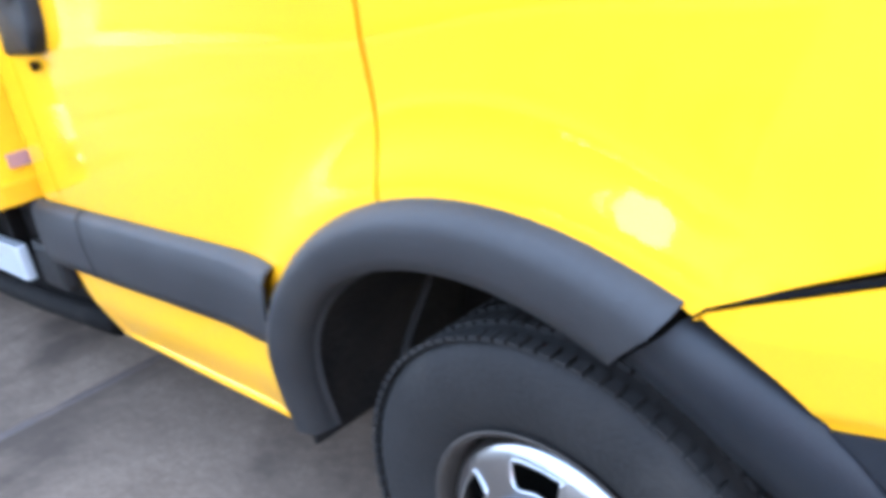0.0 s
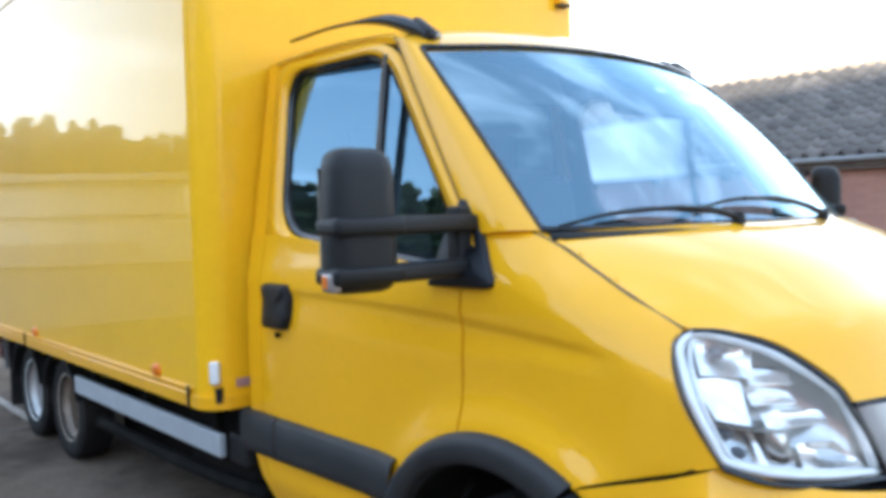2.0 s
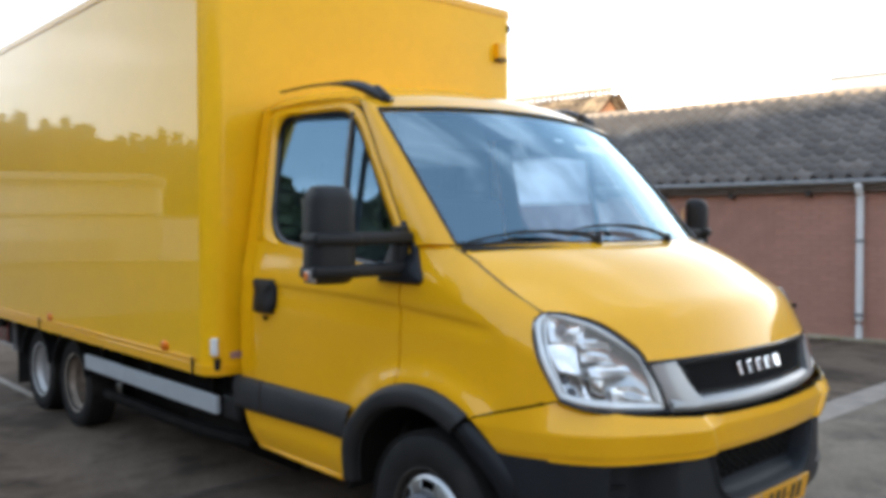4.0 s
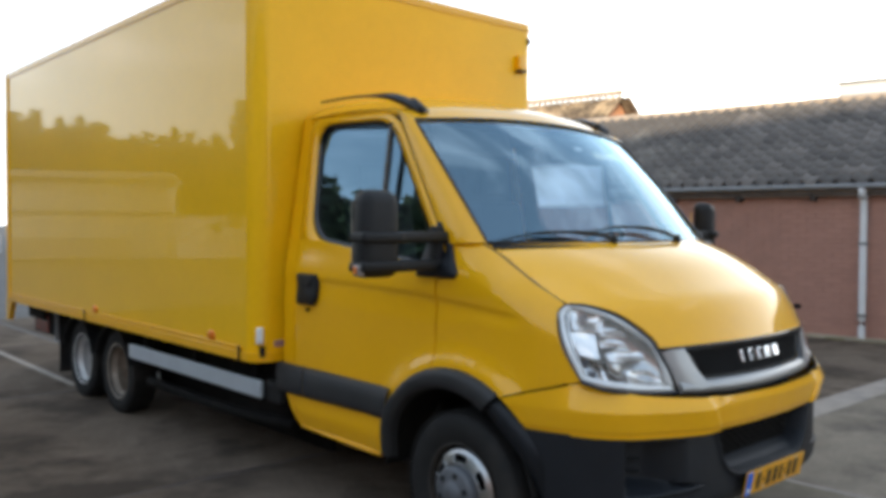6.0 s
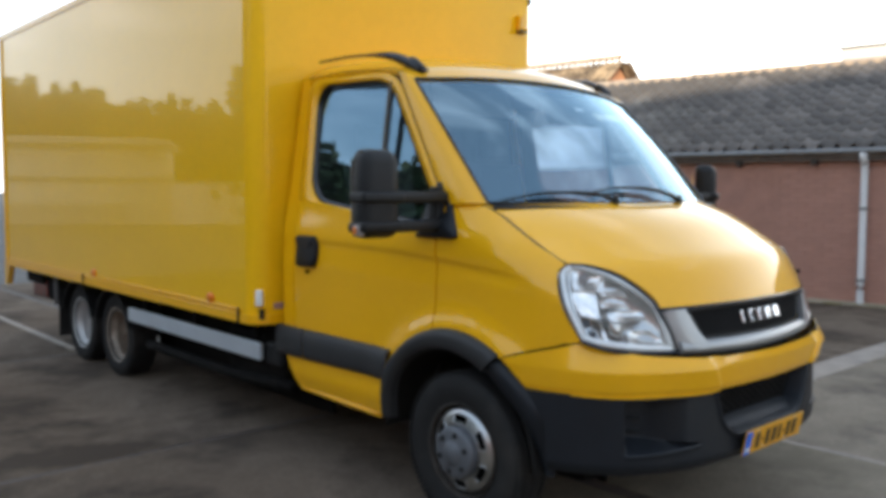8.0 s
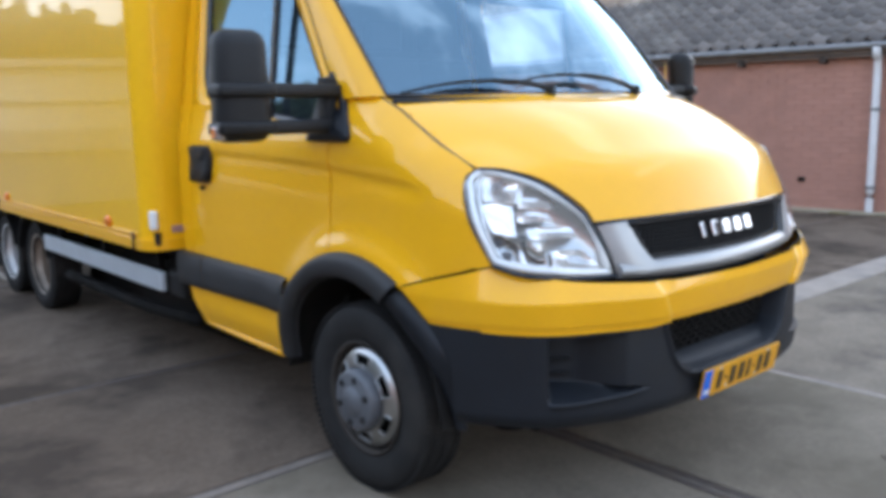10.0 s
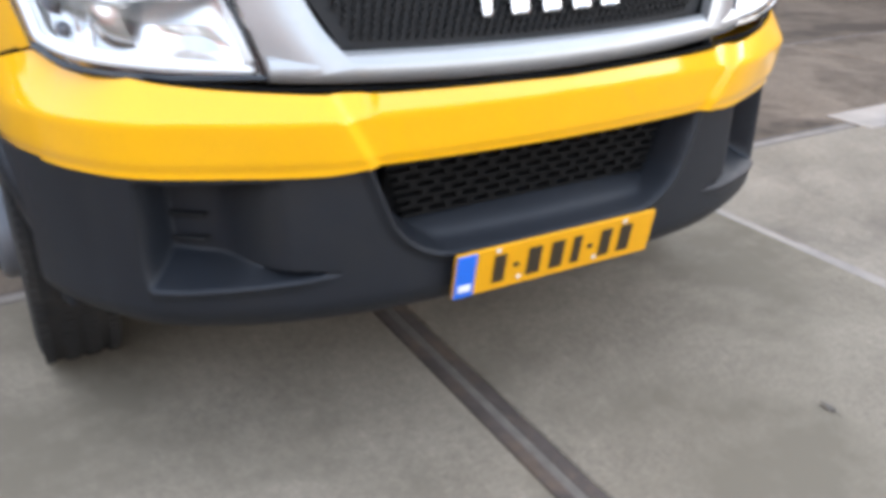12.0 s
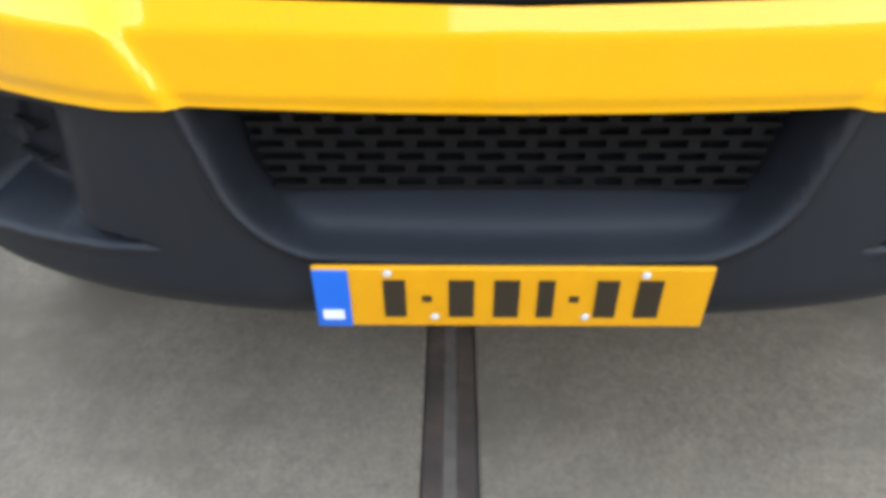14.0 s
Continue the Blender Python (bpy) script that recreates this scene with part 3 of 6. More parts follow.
# black wheel-arch flares, in a rear piece on the fender and a front piece on the bumper
for sgn in (-1, 1):
    for a0, a1, gap in ((-18, 118, 0), (59.5, -2, 1)):
        start, stop = (171, 60.8) if not gap else (60.0, 2)
        nseg, rows = 30, []
        big = 0.552 if gap else ARCH_R + 0.01
        prof = [(big, -0.012), (big - 0.003, 0.008), (big - 0.014, 0.026), (big - 0.036, 0.034), (ARCH_IN + 0.03, 0.026), (ARCH_IN + 0.006, 0.016), (ARCH_IN, -0.012), (ARCH_IN + 0.003, -0.03)]
        for r, out in prof:
            row = []
            for k in range(nseg + 1):
                a = radians(start + (stop - start) * k / nseg)
                f = sm((ARCH_R - r) / (ARCH_R - ARCH_IN))
                if gap:  # the front piece narrows downwards into the bumper's edge
                    slim = 0.3 + 0.7 * sm(math.degrees(a) / 45)
                    r_at = big - (big - r) * slim
                    f *= slim
                else:
                    r_at = r
                x, z = ARCH_X + (IN_X - ARCH_X) * f + r_at * math.cos(a), ARCH_Z + r_at * math.sin(a)
                base = half_width(x) + 0.006 - 0.03 * sm((0.5 - z) / 0.2) * (1 if x < 0 else 0.2)
                drop = sm((math.degrees(a) - 8) / 46) if gap else 1.0
                base += -0.008 * (1 - drop) if gap else 0.021 * sm((z - 0.42) / 0.2)
                x += -nose_tuck(z) if gap else (arch_tuck(z) if x < -0.2 else 0.0)
                row.append(Vector((x, sgn * (base + (out if out < 0 else out * drop)), z)))
            rows.append(row)
        sheet("wheel_arch_flare", rows, FLARE_PLASTIC if not gap else GREY_PLASTIC, truck, "dark grey textured plastic", 0.006, (0, -sgn, 0))
    part("flare_gap", block((0.036, 0.034, 0.014), (0.226, sgn * 0.99, 0.805), 0.004), GLOSS_BLACK, truck)
    # liner inside the arch
    rows = []
    for dy in (0.0, 0.15, 0.3, 0.42):
        rows.append([Vector((IN_X + (ARCH_IN + 0.006) * math.cos(radians(a)), sgn * (0.985 - dy), ARCH_Z + (ARCH_IN + 0.006) * math.sin(radians(a)))) for a in levels(2, 177, 28)])
    sheet("arch_liner", rows, LINER, truck, "", 0.01, (0, 0, 1))
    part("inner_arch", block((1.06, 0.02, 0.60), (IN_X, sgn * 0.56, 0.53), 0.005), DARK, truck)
    part("mud_strip", tube([(-0.40, sgn * 0.93, 0.30), (-0.41, sgn * 0.88, 0.5), (-0.36, sgn * 0.82, 0.66)], 0.015, 6, flat=0.6), LINER, truck, smooth=True)

    # side protection strip: two lengths with a lipped top
    for x0, x1 in ((-1.535, -1.268), (-1.258, -0.50)):
        rows = []
        for z, out in ((0.735, 0.004), (0.728, 0.022), (0.715, 0.03), (0.66, 0.034), (0.60, 0.03), (0.572, 0.024), (0.566, 0.0)):
            row = []
            for x in levels(x0, x1, 14):
                dz = 0.012 * sm((x + 1.5) / 1.0)
                xe = x if x1 < -1 or x < -0.6 else min(x, arch_x(z, -1) - 0.002)
                row.append(Vector((xe, sgn * (max(flank(min(x, -0.75), 0.75), flank(xe, z)) + out), z + (-0.0 if z > 0.7 else dz))))
            rows.append(row)
        sheet("side_strip", rows, FLARE_PLASTIC, truck, "dark grey plastic rubbing strip", 0.004, (0, -sgn, 0))

# doors' upper frames with windows
OUTER = [(-1.40, 1.425), (-1.43, 2.11), (-0.65, 2.085), (-0.105, 1.298)]
INNER = [(-1.275, 1.442), (-1.335, 2.07), (-0.70, 2.045), (-0.155, 1.312)]
outer = rounded([(x, z, 0) for x, z in OUTER], [0.02, 0.09, 0.16, 0.02], 8, 10)
inner = rounded([(x, z, 0) for x, z in INNER], [0.17, 0.15, 0.13, 0.03], 8, 10)
for sgn, door in ((-1, doors[0]), (1, doors[1])):
    n = len(outer)
    loops = [(outer, 0.0, 0), (outer, 0.012, 1), (inner, 0.012, 3), (inner, 0.002, 3)]
    verts = []
    for loop, out, kind_of in loops:
        for i, p in enumerate(loop):
            q = p.lerp(outer[i], 0.12) if kind_of == 3 and out > 0 else (p.lerp(inner[i], 0.02) if kind_of == 1 else p)
            verts.append((q.x, sgn * (window_side(q.y) + out), q.y))
    faces = [(a * n + k, a * n + (k + 1) % n, (a + 1) * n + (k + 1) % n, (a + 1) * n + k) for a in range(3) for k in range(n)]
    mesh_object("door_frame", verts, faces, YELLOW, door)
    ring = [(p.x, sgn * (window_side(p.y) - 0.03), p.y) for p in outer] + [(p.x, sgn * (window_side(p.y) - 0.03), p.y) for p in inner] + [(p.x, sgn * (window_side(p.y) + 0.0), p.y) for p in inner]
    mesh_object("inner_trim", ring, [(a * n + k, a * n + (k + 1) % n, (a + 1) * n + (k + 1) % n, (a + 1) * n + k) for a in range(2) for k in range(n)], TRIM, door, "dark grey inner trim")
    # black rubber round the pane, the pane and its divider
    seal = [(p.x, sgn * (window_side(p.y) + 0.006), p.y) for p in inner]
    shrink = [p.lerp(Vector((-0.9, 1.72, 0)), 0.045) for p in inner]
    verts = seal + [(p.x, sgn * (window_side(p.y) + 0.0), p.y) for p in shrink]
    mesh_object("window_seal", verts, [(k, (k + 1) % n, n + (k + 1) % n, n + k) for k in range(n)], GLOSS_BLACK, door)
    # the pane bows inwards ahead
    verts, centre = [], Vector((-0.85, 1.72, 0))
    for f in (1.0, 0.8, 0.6, 0.4, 0.2, 0.02):
        for p in shrink:
            q = centre.lerp(p, f)
            verts.append((q.x, sgn * (window_side(q.y) - 0.002 - 0.02 * (q.y - 1.45) - 0.045 * (1 - math.exp(-(q.x + 1.3) / 0.45))), q.y))
    pane = mesh_object("side_window", verts, [(a * n + k, a * n + (k + 1) % n, (a + 1) * n + (k + 1) % n, (a + 1) * n + k) for a in range(5) for k in range(n)] + [tuple(range(5 * n, 6 * n))], GLASS if sgn < 0 else PATCHED_GLASS, door, "tinted glass" if sgn < 0 else "tinted glass with a pale light patch")
    face_out(pane, (0, sgn, 0)).visible_shadow = False
    part("window_divider", tube([(-0.69, sgn * (window_side(2.03) + 0.004), 2.03), (-0.675, sgn * (window_side(1.4) + 0.004), 1.37)], 0.016, 8), GLOSS_BLACK, door)
    # handle in its dished plate, and the key barrel below
    outline = rounded([(-1.335, 1.078, 0), (-1.335, 1.25, 0), (-1.165, 1.25, 0), (-1.148, 1.2, 0), (-1.15, 1.12, 0), (-1.175, 1.078, 0)], 0.016, 4, 2)
    m = len(outline)
    mid = Vector((-1.24, 1.165, 0))
    verts = []
    for f, out in ((1.0, -0.004), (0.985, 0.02), (0.93, 0.03), (0.8, 0.033), (0.3, 0.034)):
        verts += [(mid.lerp(p, f).x, sgn * (flank(-1.3, p.y) + out), mid.lerp(p, f).y) for p in outline]
    faces = [(a * m + k, a * m + (k + 1) % m, (a + 1) * m + (k + 1) % m, (a + 1) * m + k) for a in range(4) for k in range(m)] + [tuple(range(4 * m, 5 * m))]
    mesh_object("door_handle", verts, faces, PLASTIC, door, "black plastic handle")
    part("key_lock", lathe([(0.0, 0.006), (0.009, 0.006), (0.011, 0.0), (0.011, -0.01)], 16, "Y", (-1.24, sgn * (flank(-1.26, 1.05) + 0.004) if sgn > 0 else -(flank(-1.26, 1.05) + 0.006), 1.055)), GLOSS_BLACK, door, smooth=True)

# B and A pillars and roof
for sgn in (-1, 1):
    rows = [[Vector((x, sgn * (window_side(z) + 0.004), z)) for x in levels(-1.515, -1.404 - 0.03 * (z - 1.425) / 0.685, 4)] for z in levels(1.42, 2.125, 8)]
    sheet("b_pillar", rows, YELLOW, truck, "", 0.05, (0, -sgn, 0))
    low = [(-0.19, sgn * 0.953, 1.43), (-0.428, sgn * 0.908, 1.77), (-0.65, sgn * 0.862, 2.088)]
    high = [(0.012, sgn * 0.893, 1.44), (-0.28, sgn * 0.872, 1.76), (-0.545, sgn * 0.845, 2.035)]
    rows = coons(low, high, [low[0], high[0]], [low[-1], high[-1]], 16, 6, lambda u, v: (0.012 * math.sin(math.pi * v), sgn * 0.012 * math.sin(math.pi * v), 0.006 * math.sin(math.pi * v)))
    sheet("a_pillar", rows, YELLOW, truck, "", 0.02, (-0.5, -sgn, -0.3))
    part("pillar_gap", tube([Vector(p) + Vector((0.004, sgn * 0.004, 0.003)) for p in low], 0.0022, 6), GLOSS_BLACK, truck)
    part("cab_gap", tube([(-1.43, sgn * 0.862, 2.118), (-1.0, sgn * 0.863, 2.122), (-0.66, sgn * 0.862, 2.096)], 0.0022, 6), GLOSS_BLACK, truck)
roof_rear = [(-1.52, -0.852, 2.115), (-1.52, -0.6, 2.215), (-1.52, 0, 2.265), (-1.52, 0.6, 2.215), (-1.52, 0.852, 2.115)]
roof_front = [(-0.545, -0.845, 2.037), (-0.44, -0.45, 2.062), (-0.40, 0, 2.07), (-0.44, 0.45, 2.062), (-0.545, 0.845, 2.037)]
side_r = [(-1.52, -0.852, 2.115), (-1.05, -0.857, 2.12), (-0.7, -0.858, 2.093), (-0.545, -0.845, 2.037)]
side_l = [(x, -y, z) for x, y, z in side_r]
roof_rows = coons(roof_rear, roof_front, side_r, side_l, 30, 24, lambda u, v: (0, 0, 0.034 * math.sin(math.pi * u) ** 0.7 * math.sin(math.pi * min(1, 0.15 + v * 0.85)) ** 1.0))
sheet("roof", roof_rows, YELLOW, truck, "", 0.02, (0, 0, -1))
# cab back wall, closed behind the seats, and lower side closers
rows = [[Vector((-1.51, y, z)) for y in levels(-w, w, 8)] for z, w in ((0.42, 0.93), (1.0, 0.96), (1.45, 0.94), (1.9, 0.87), (2.12, 0.84), (2.24, 0.5))]
sheet("cab_back", rows, YELLOW, truck, "", 0.02, (1, 0, 0))
rows = [[Vector((-1.47, y, z)) for y in levels(-w, w, 8)] for z, w in ((0.6, 0.90), (1.0, 0.93), (1.45, 0.92), (1.9, 0.85), (2.11, 0.82))]
sheet("rear_trim", rows, TRIM, truck, "dark grey inner trim", 0.01, (-1, 0, 0))

# windscreen
ws_low = [(0.014, -0.887, 1.437), (0.16, -0.6, 1.437), (0.235, -0.3, 1.437), (0.26, 0, 1.437), (0.235, 0.3, 1.437), (0.16, 0.6, 1.437), (0.014, 0.887, 1.437)]
ws_high = [(-0.543, -0.838, 2.033), (-0.44, -0.45, 2.057), (-0.40, 0, 2.065), (-0.44, 0.45, 2.057), (-0.543, 0.838, 2.033)]
ws_left = [(0.014, -0.887, 1.437), (-0.272, -0.868, 1.757), (-0.543, -0.838, 2.033)]
ws_right = [(x, -y, z) for x, y, z in ws_left]
ws_rows = coons(ws_low, ws_high, ws_left, ws_right, 30, 20, lambda u, v: (0.03 * math.sin(math.pi * v) * math.sin(math.pi * u), 0, 0.015 * math.sin(math.pi * v) * math.sin(math.pi * u)))
screen = sheet("windscreen", ws_rows, WINDSCREEN, truck, "clear glass windscreen", 0)
face_out(screen, (1, 0, 1)).visible_shadow = False
for line, thick in ((ws_low, 0.011), (ws_high, 0.009), (ws_left, 0.006), (ws_right, 0.006)):
    part("screen_seal", tube([Vector(p) + Vector((0.003, 0, 0.004)) for p in line], thick, 6), GLOSS_BLACK, screen)


def on_screen(u, v, lift=0.02):
    i, j = min(int(u * 30), 29), min(int(v * 20), 19)
    a, b = u * 30 - i, v * 20 - j
    low_row, high_row = ws_rows[j], ws_rows[j + 1]
    p = low_row[i].lerp(low_row[i + 1], a).lerp(high_row[i].lerp(high_row[i + 1], a), b)
    return p + Vector((0.75, 0, 0.65)) * lift


# wipers: tip, crown and end of each blade, then the pivot of its arm
for tip, crown, end, pivot in (((0.02, 0.0), (0.19, 0.058), (0.265, 0.04), (0.34, 0.0)), ((0.28, 0.06), (0.44, 0.088), (0.525, 0.068), (0.615, 0.0))):
    blade = [on_screen(*tip, 0.018), on_screen(*[(p + q) / 2 + r for p, q, r in zip(tip, crown, (0, 0.012))], 0.022), on_screen(*crown, 0.024), on_screen(*end, 0.02)]
    wiper = part("wiper", tube(blade, lambda t: 0.0075 - 0.003 * abs(2 * t - 1), 6, 14), PLASTIC, truck, "black wiper")
    start = [(2 * p + q) / 3 for p, q in zip(crown, tip)]
    part("wiper_arm", tube([on_screen(start[0], start[1], 0.032), on_screen(crown[0] + 0.03, crown[1] - 0.012, 0.036), on_screen((crown[0] + pivot[0]) / 2 + 0.03, (crown[1] + pivot[1]) / 2, 0.034), on_screen(*pivot, 0.03)], lambda t: 0.006 + 0.006 * t, 6, 14), PLASTIC, wiper)
    part("arm_pivot", lathe([(0.0, 0.02), (0.014, 0.018), (0.018, 0.0), (0.018, -0.02)], 14, "Z", on_screen(*pivot, 0.03)), PLASTIC, wiper)
part("cowl", tube([Vector(p) + Vector((0.03, 0, -0.02)) for p in ws_low], 0.028, 8, flat=0.6), PLASTIC, truck, smooth=True)

# bonnet
hood_right = [(x, -(flank(x, fender_top(x)) - 0.002), fender_top(x) + 0.002) for x in (-0.03, 0.1, 0.2, 0.33, 0.45)] + [(0.525, -0.806, 1.2), (0.6, -0.722, 1.166), (0.688, -0.637, 1.084), (0.722, -0.618, 1.031)]
hood_left = [(x, -y, z) for x, y, z in hood_right]
hood_rear = [hood_right[0], (0.12, -0.68, 1.445), (0.235, -0.4, 1.442), (0.275, 0, 1.44), (0.235, 0.4, 1.442), (0.12, 0.68, 1.445), hood_left[0]]
hood_front = [(0.722, -0.618, 1.031), (0.78, -0.45, 1.036), (0.812, -0.2, 1.036), (0.818, 0, 1.036), (0.812, 0.2, 1.036), (0.78, 0.45, 1.036), (0.722, 0.618, 1.031)]
hood_rows = coons(hood_rear, hood_front, hood_right, hood_left, 36, 30)
for _ in range(40):  # ease the sheet between its edges
    hood_rows = [[p if i in (0, 36) or j in (0, 30) else p * 0.5 + (hood_rows[j][i - 1] + hood_rows[j][i + 1] + hood_rows[j - 1][i] + hood_rows[j + 1][i]) * 0.125 for i, p in enumerate(row)] for j, row in enumerate(hood_rows)]
for j, row in enumerate(hood_rows):
    for i, p in enumerate(row):
        crown = math.sin(math.pi * j / 30) * (1 - abs(i / 18 - 1) ** 4)
        p += Vector((0.012, 0, 0.034)) * crown
sheet("bonnet", hood_rows, YELLOW, truck, "glossy yellow bonnet", 0.018, (-0.4, 0, -1))
for side in (hood_right, hood_left):
    part("bonnet_gap", tube([Vector(p) + Vector((-0.002, -0.004 if p[1] < 0 else 0.004, -0.004)) for p in side[:5]], 0.004, 6), GLOSS_BLACK, truck)
part("bonnet_gap", tube([Vector(p) + Vector((0.0, 0, -0.006)) for p in hood_front], 0.008, 6), GLOSS_BLACK, truck)
# engine bay closer
part("engine_bay", block((0.55, 1.3, 0.45), (0.36, 0, 0.82), 0.05), DARK, truck)

# headlights
for sgn in (-1, 1):
    h = lambda pts: [(x, -sgn * y, z) for x, y, z in pts]  # noqa: E731
    up = h([(0.46, -0.866, 1.202), (0.527, -0.813, 1.195), (0.604, -0.723, 1.151), (0.688, -0.642, 1.068), (0.716, -0.625, 1.022)])
    low = h([(0.562, -0.912, 0.908), (0.645, -0.86, 0.88), (0.717, -0.737, 0.863), (0.775, -0.567, 0.856)])
    rear = h([(0.46, -0.866, 1.202), (0.442, -0.895, 1.192), (0.438, -0.92, 1.158), (0.487, -0.938, 1.04), (0.562, -0.914, 0.908)])
    front = h([(0.716, -0.625, 1.022), (0.75, -0.593, 0.938), (0.775, -0.567, 0.856)])
    lamp_rows = coons(up, low, rear, front, 20, 16, lambda u, v: (0.02 * math.sin(math.pi * u) * math.sin(math.pi * v), sgn * 0.017 * math.sin(math.pi * u) * math.sin(math.pi * v), 0))
    back_rows = [[p + Vector((-0.07, -sgn * 0.07, -0.01)) * (0.25 + 0.75 * math.sin(math.pi * i / 20) * math.sin(math.pi * j / 16)) for i, p in enumerate(row)] for j, row in enumerate(lamp_rows)]
    lamp = sheet("headlight", back_rows, REFLECTOR, truck, "clear headlight with chrome reflectors", 0.004, (-1, -sgn, 0))
    lens = sheet("lens", lamp_rows, LENS, lamp, "", 0)
    face_out(lens, (1, sgn, 0)).visible_shadow = False
    # chrome bezel inside the lens, all round
    ring = [lamp_rows[j][1] for j in range(1, 15, 2)] + [lamp_rows[15][i] for i in range(1, 20, 2)] + [lamp_rows[j][19] for j in range(14, 1, -2)] + [lamp_rows[1][i] for i in range(19, 0, -2)]
    part("bezel", tube([p + Vector((-0.012, -sgn * 0.009, 0)) for p in ring + ring[:1]], 0.011, 8, 110), BEZEL, lamp, "bright satin bezel", smooth=True)
    for line, radius in ((up, 0.0075), (low, 0.0075), (rear, 0.003), (front, 0.006)):
        part("lamp_gasket", tube([Vector(p) for p in line], radius, 6), GLOSS_BLACK, lamp)

    def on_lamp(u, v, depth):
        i, j = min(int(u * 20), 19), min(int(v * 16), 15)
        a, b = u * 20 - i, v * 16 - j
        p = lamp_rows[j][i].lerp(lamp_rows[j][i + 1], a).lerp(lamp_rows[j + 1][i].lerp(lamp_rows[j + 1][i + 1], a), b)
        return p + Vector((-depth, -sgn * depth * 0.7, 0))

    def facet(name, corners, mat, hollow=0.0, label=""):
        """A curved reflector face between four corners (along, down, depth), hollowed in its middle."""
        tl, tr, br, bl = (Vector(c) for c in corners)
        rows = []
        for j in range(7):
            v = j / 6
            row = []
            for i in range(9):
                u = i / 8
                q = tl.lerp(tr, u).lerp(bl.lerp(br, u), v)
                row.append(on_lamp(q.x, q.y, q.z + hollow * math.sin(math.pi * u) * math.sin(math.pi * v)))
            rows.append(row)
        return sheet(name, rows, mat, lamp, label, 0.004, (-1, -sgn, 0))

    # second, thinner bezel line inside the first, down the back edge and along the foot
    inner = [on_lamp(0.3 - 0.04 * k, 0.035 + 0.004 * k, 0.02) for k in range(5)] + [on_lamp(0.105, 0.08 + 0.1 * k, 0.02) for k in range(9)] + [on_lamp(0.15 + 0.09 * k, 0.905, 0.02) for k in range(9)]
    part("inner_bezel", tube(inner, 0.0045, 6, 90), BEZEL, lamp, smooth=True)
    # turn lamp high in the outer corner
    turn = facet("turn_reflector", ((0.14, 0.14, 0.034), (0.42, 0.1, 0.034), (0.4, 0.3, 0.026), (0.14, 0.36, 0.026)), BOWL, 0.02)
    bulb = lathe([(0.0, 0.02), (0.012, 0.016), (0.018, 0.004), (0.018, -0.02)], 14, "X")
    bmesh.ops.transform(bulb, matrix=pose(*on_lamp(0.25, 0.2, 0.042), 0, 0, sgn * 30), verts=bulb.verts)
    part("turn_bulb", bulb, FLASHER, turn, smooth=True)
    # main reflector: a tall plain face and stepped faces beside it, over a shelf
    facet("main_reflector", ((0.115, 0.4, 0.04), (0.34, 0.32, 0.04), (0.31, 0.63, 0.026), (0.145, 0.64, 0.026)), BOWL, 0.011, "bright plain reflector face")
    facet("step_reflector", ((0.37, 0.26, 0.04), (0.62, 0.16, 0.036), (0.63, 0.24, 0.026), (0.37, 0.35, 0.028)), BOWL, 0.004)
    facet("step_reflector", ((0.36, 0.4, 0.046), (0.58, 0.31, 0.042), (0.62, 0.38, 0.028), (0.35, 0.49, 0.03)), BOWL, 0.006)
    facet("step_reflector", ((0.4, 0.55, 0.05), (0.76, 0.38, 0.04), (0.78, 0.47, 0.03), (0.4, 0.65, 0.034)), BOWL, 0.01)
    facet("lamp_shelf", ((0.13, 0.645, 0.085), (0.52, 0.6, 0.085), (0.52, 0.625, 0.02), (0.14, 0.67, 0.02)), REFLECTOR)
    # foot of the lamp: two bulb sockets, a post and a bright bowl
    facet("lamp_post", ((0.36, 0.66, 0.022), (0.49, 0.64, 0.022), (0.47, 0.93, 0.05), (0.33, 0.93, 0.05)), REFLECTOR, -0.012)
    facet("foot_reflector", ((0.54, 0.74, 0.05), (0.8, 0.66, 0.045), (0.92, 0.9, 0.022), (0.5, 0.92, 0.022)), BOWL, 0.02, "bright hollow reflector")
    facet("foot_reflector", ((0.25, 0.7, 0.06), (0.33, 0.7, 0.06), (0.31, 0.92, 0.026), (0.25, 0.92, 0.026)), BOWL, 0.006)
    for u, v in ((0.17, 0.73), (0.19, 0.85)):
        mount = lathe([(0.0, 0.016), (0.009, 0.012), (0.013, 0.0), (0.013, -0.03)], 12, "X", on_lamp(u, v, 0.036))
        part("bulb_mount", mount, HUB, lamp, smooth=True)

# grille: dark panel, silver surround, chrome marks
gr_low = [(0.806, -0.43, 0.898), (0.835, -0.25, 0.892), (0.848, 0, 0.889), (0.835, 0.25, 0.892), (0.806, 0.43, 0.898)]
gr_high = [(0.772, -0.505, 1.028), (0.795, -0.25, 1.03), (0.803, 0, 1.03), (0.795, 0.25, 1.03), (0.772, 0.505, 1.028)]
gr_rows = coons(gr_low, gr_high, [gr_low[0], gr_high[0]], [gr_low[-1], gr_high[-1]], 40, 10)
gr_back = [[p + Vector((-0.016, 0, 0)) for p in row] for row in gr_rows]
grille = sheet("grille", gr_back, PLASTIC, truck, "black honeycomb grille", 0.008, (-1, 0, 0))
part("grille_lip", tube([Vector(p) + Vector((-0.006, 0, -0.012)) for p in gr_high], 0.014, 8, flat=0.8), PLASTIC, grille, smooth=True)
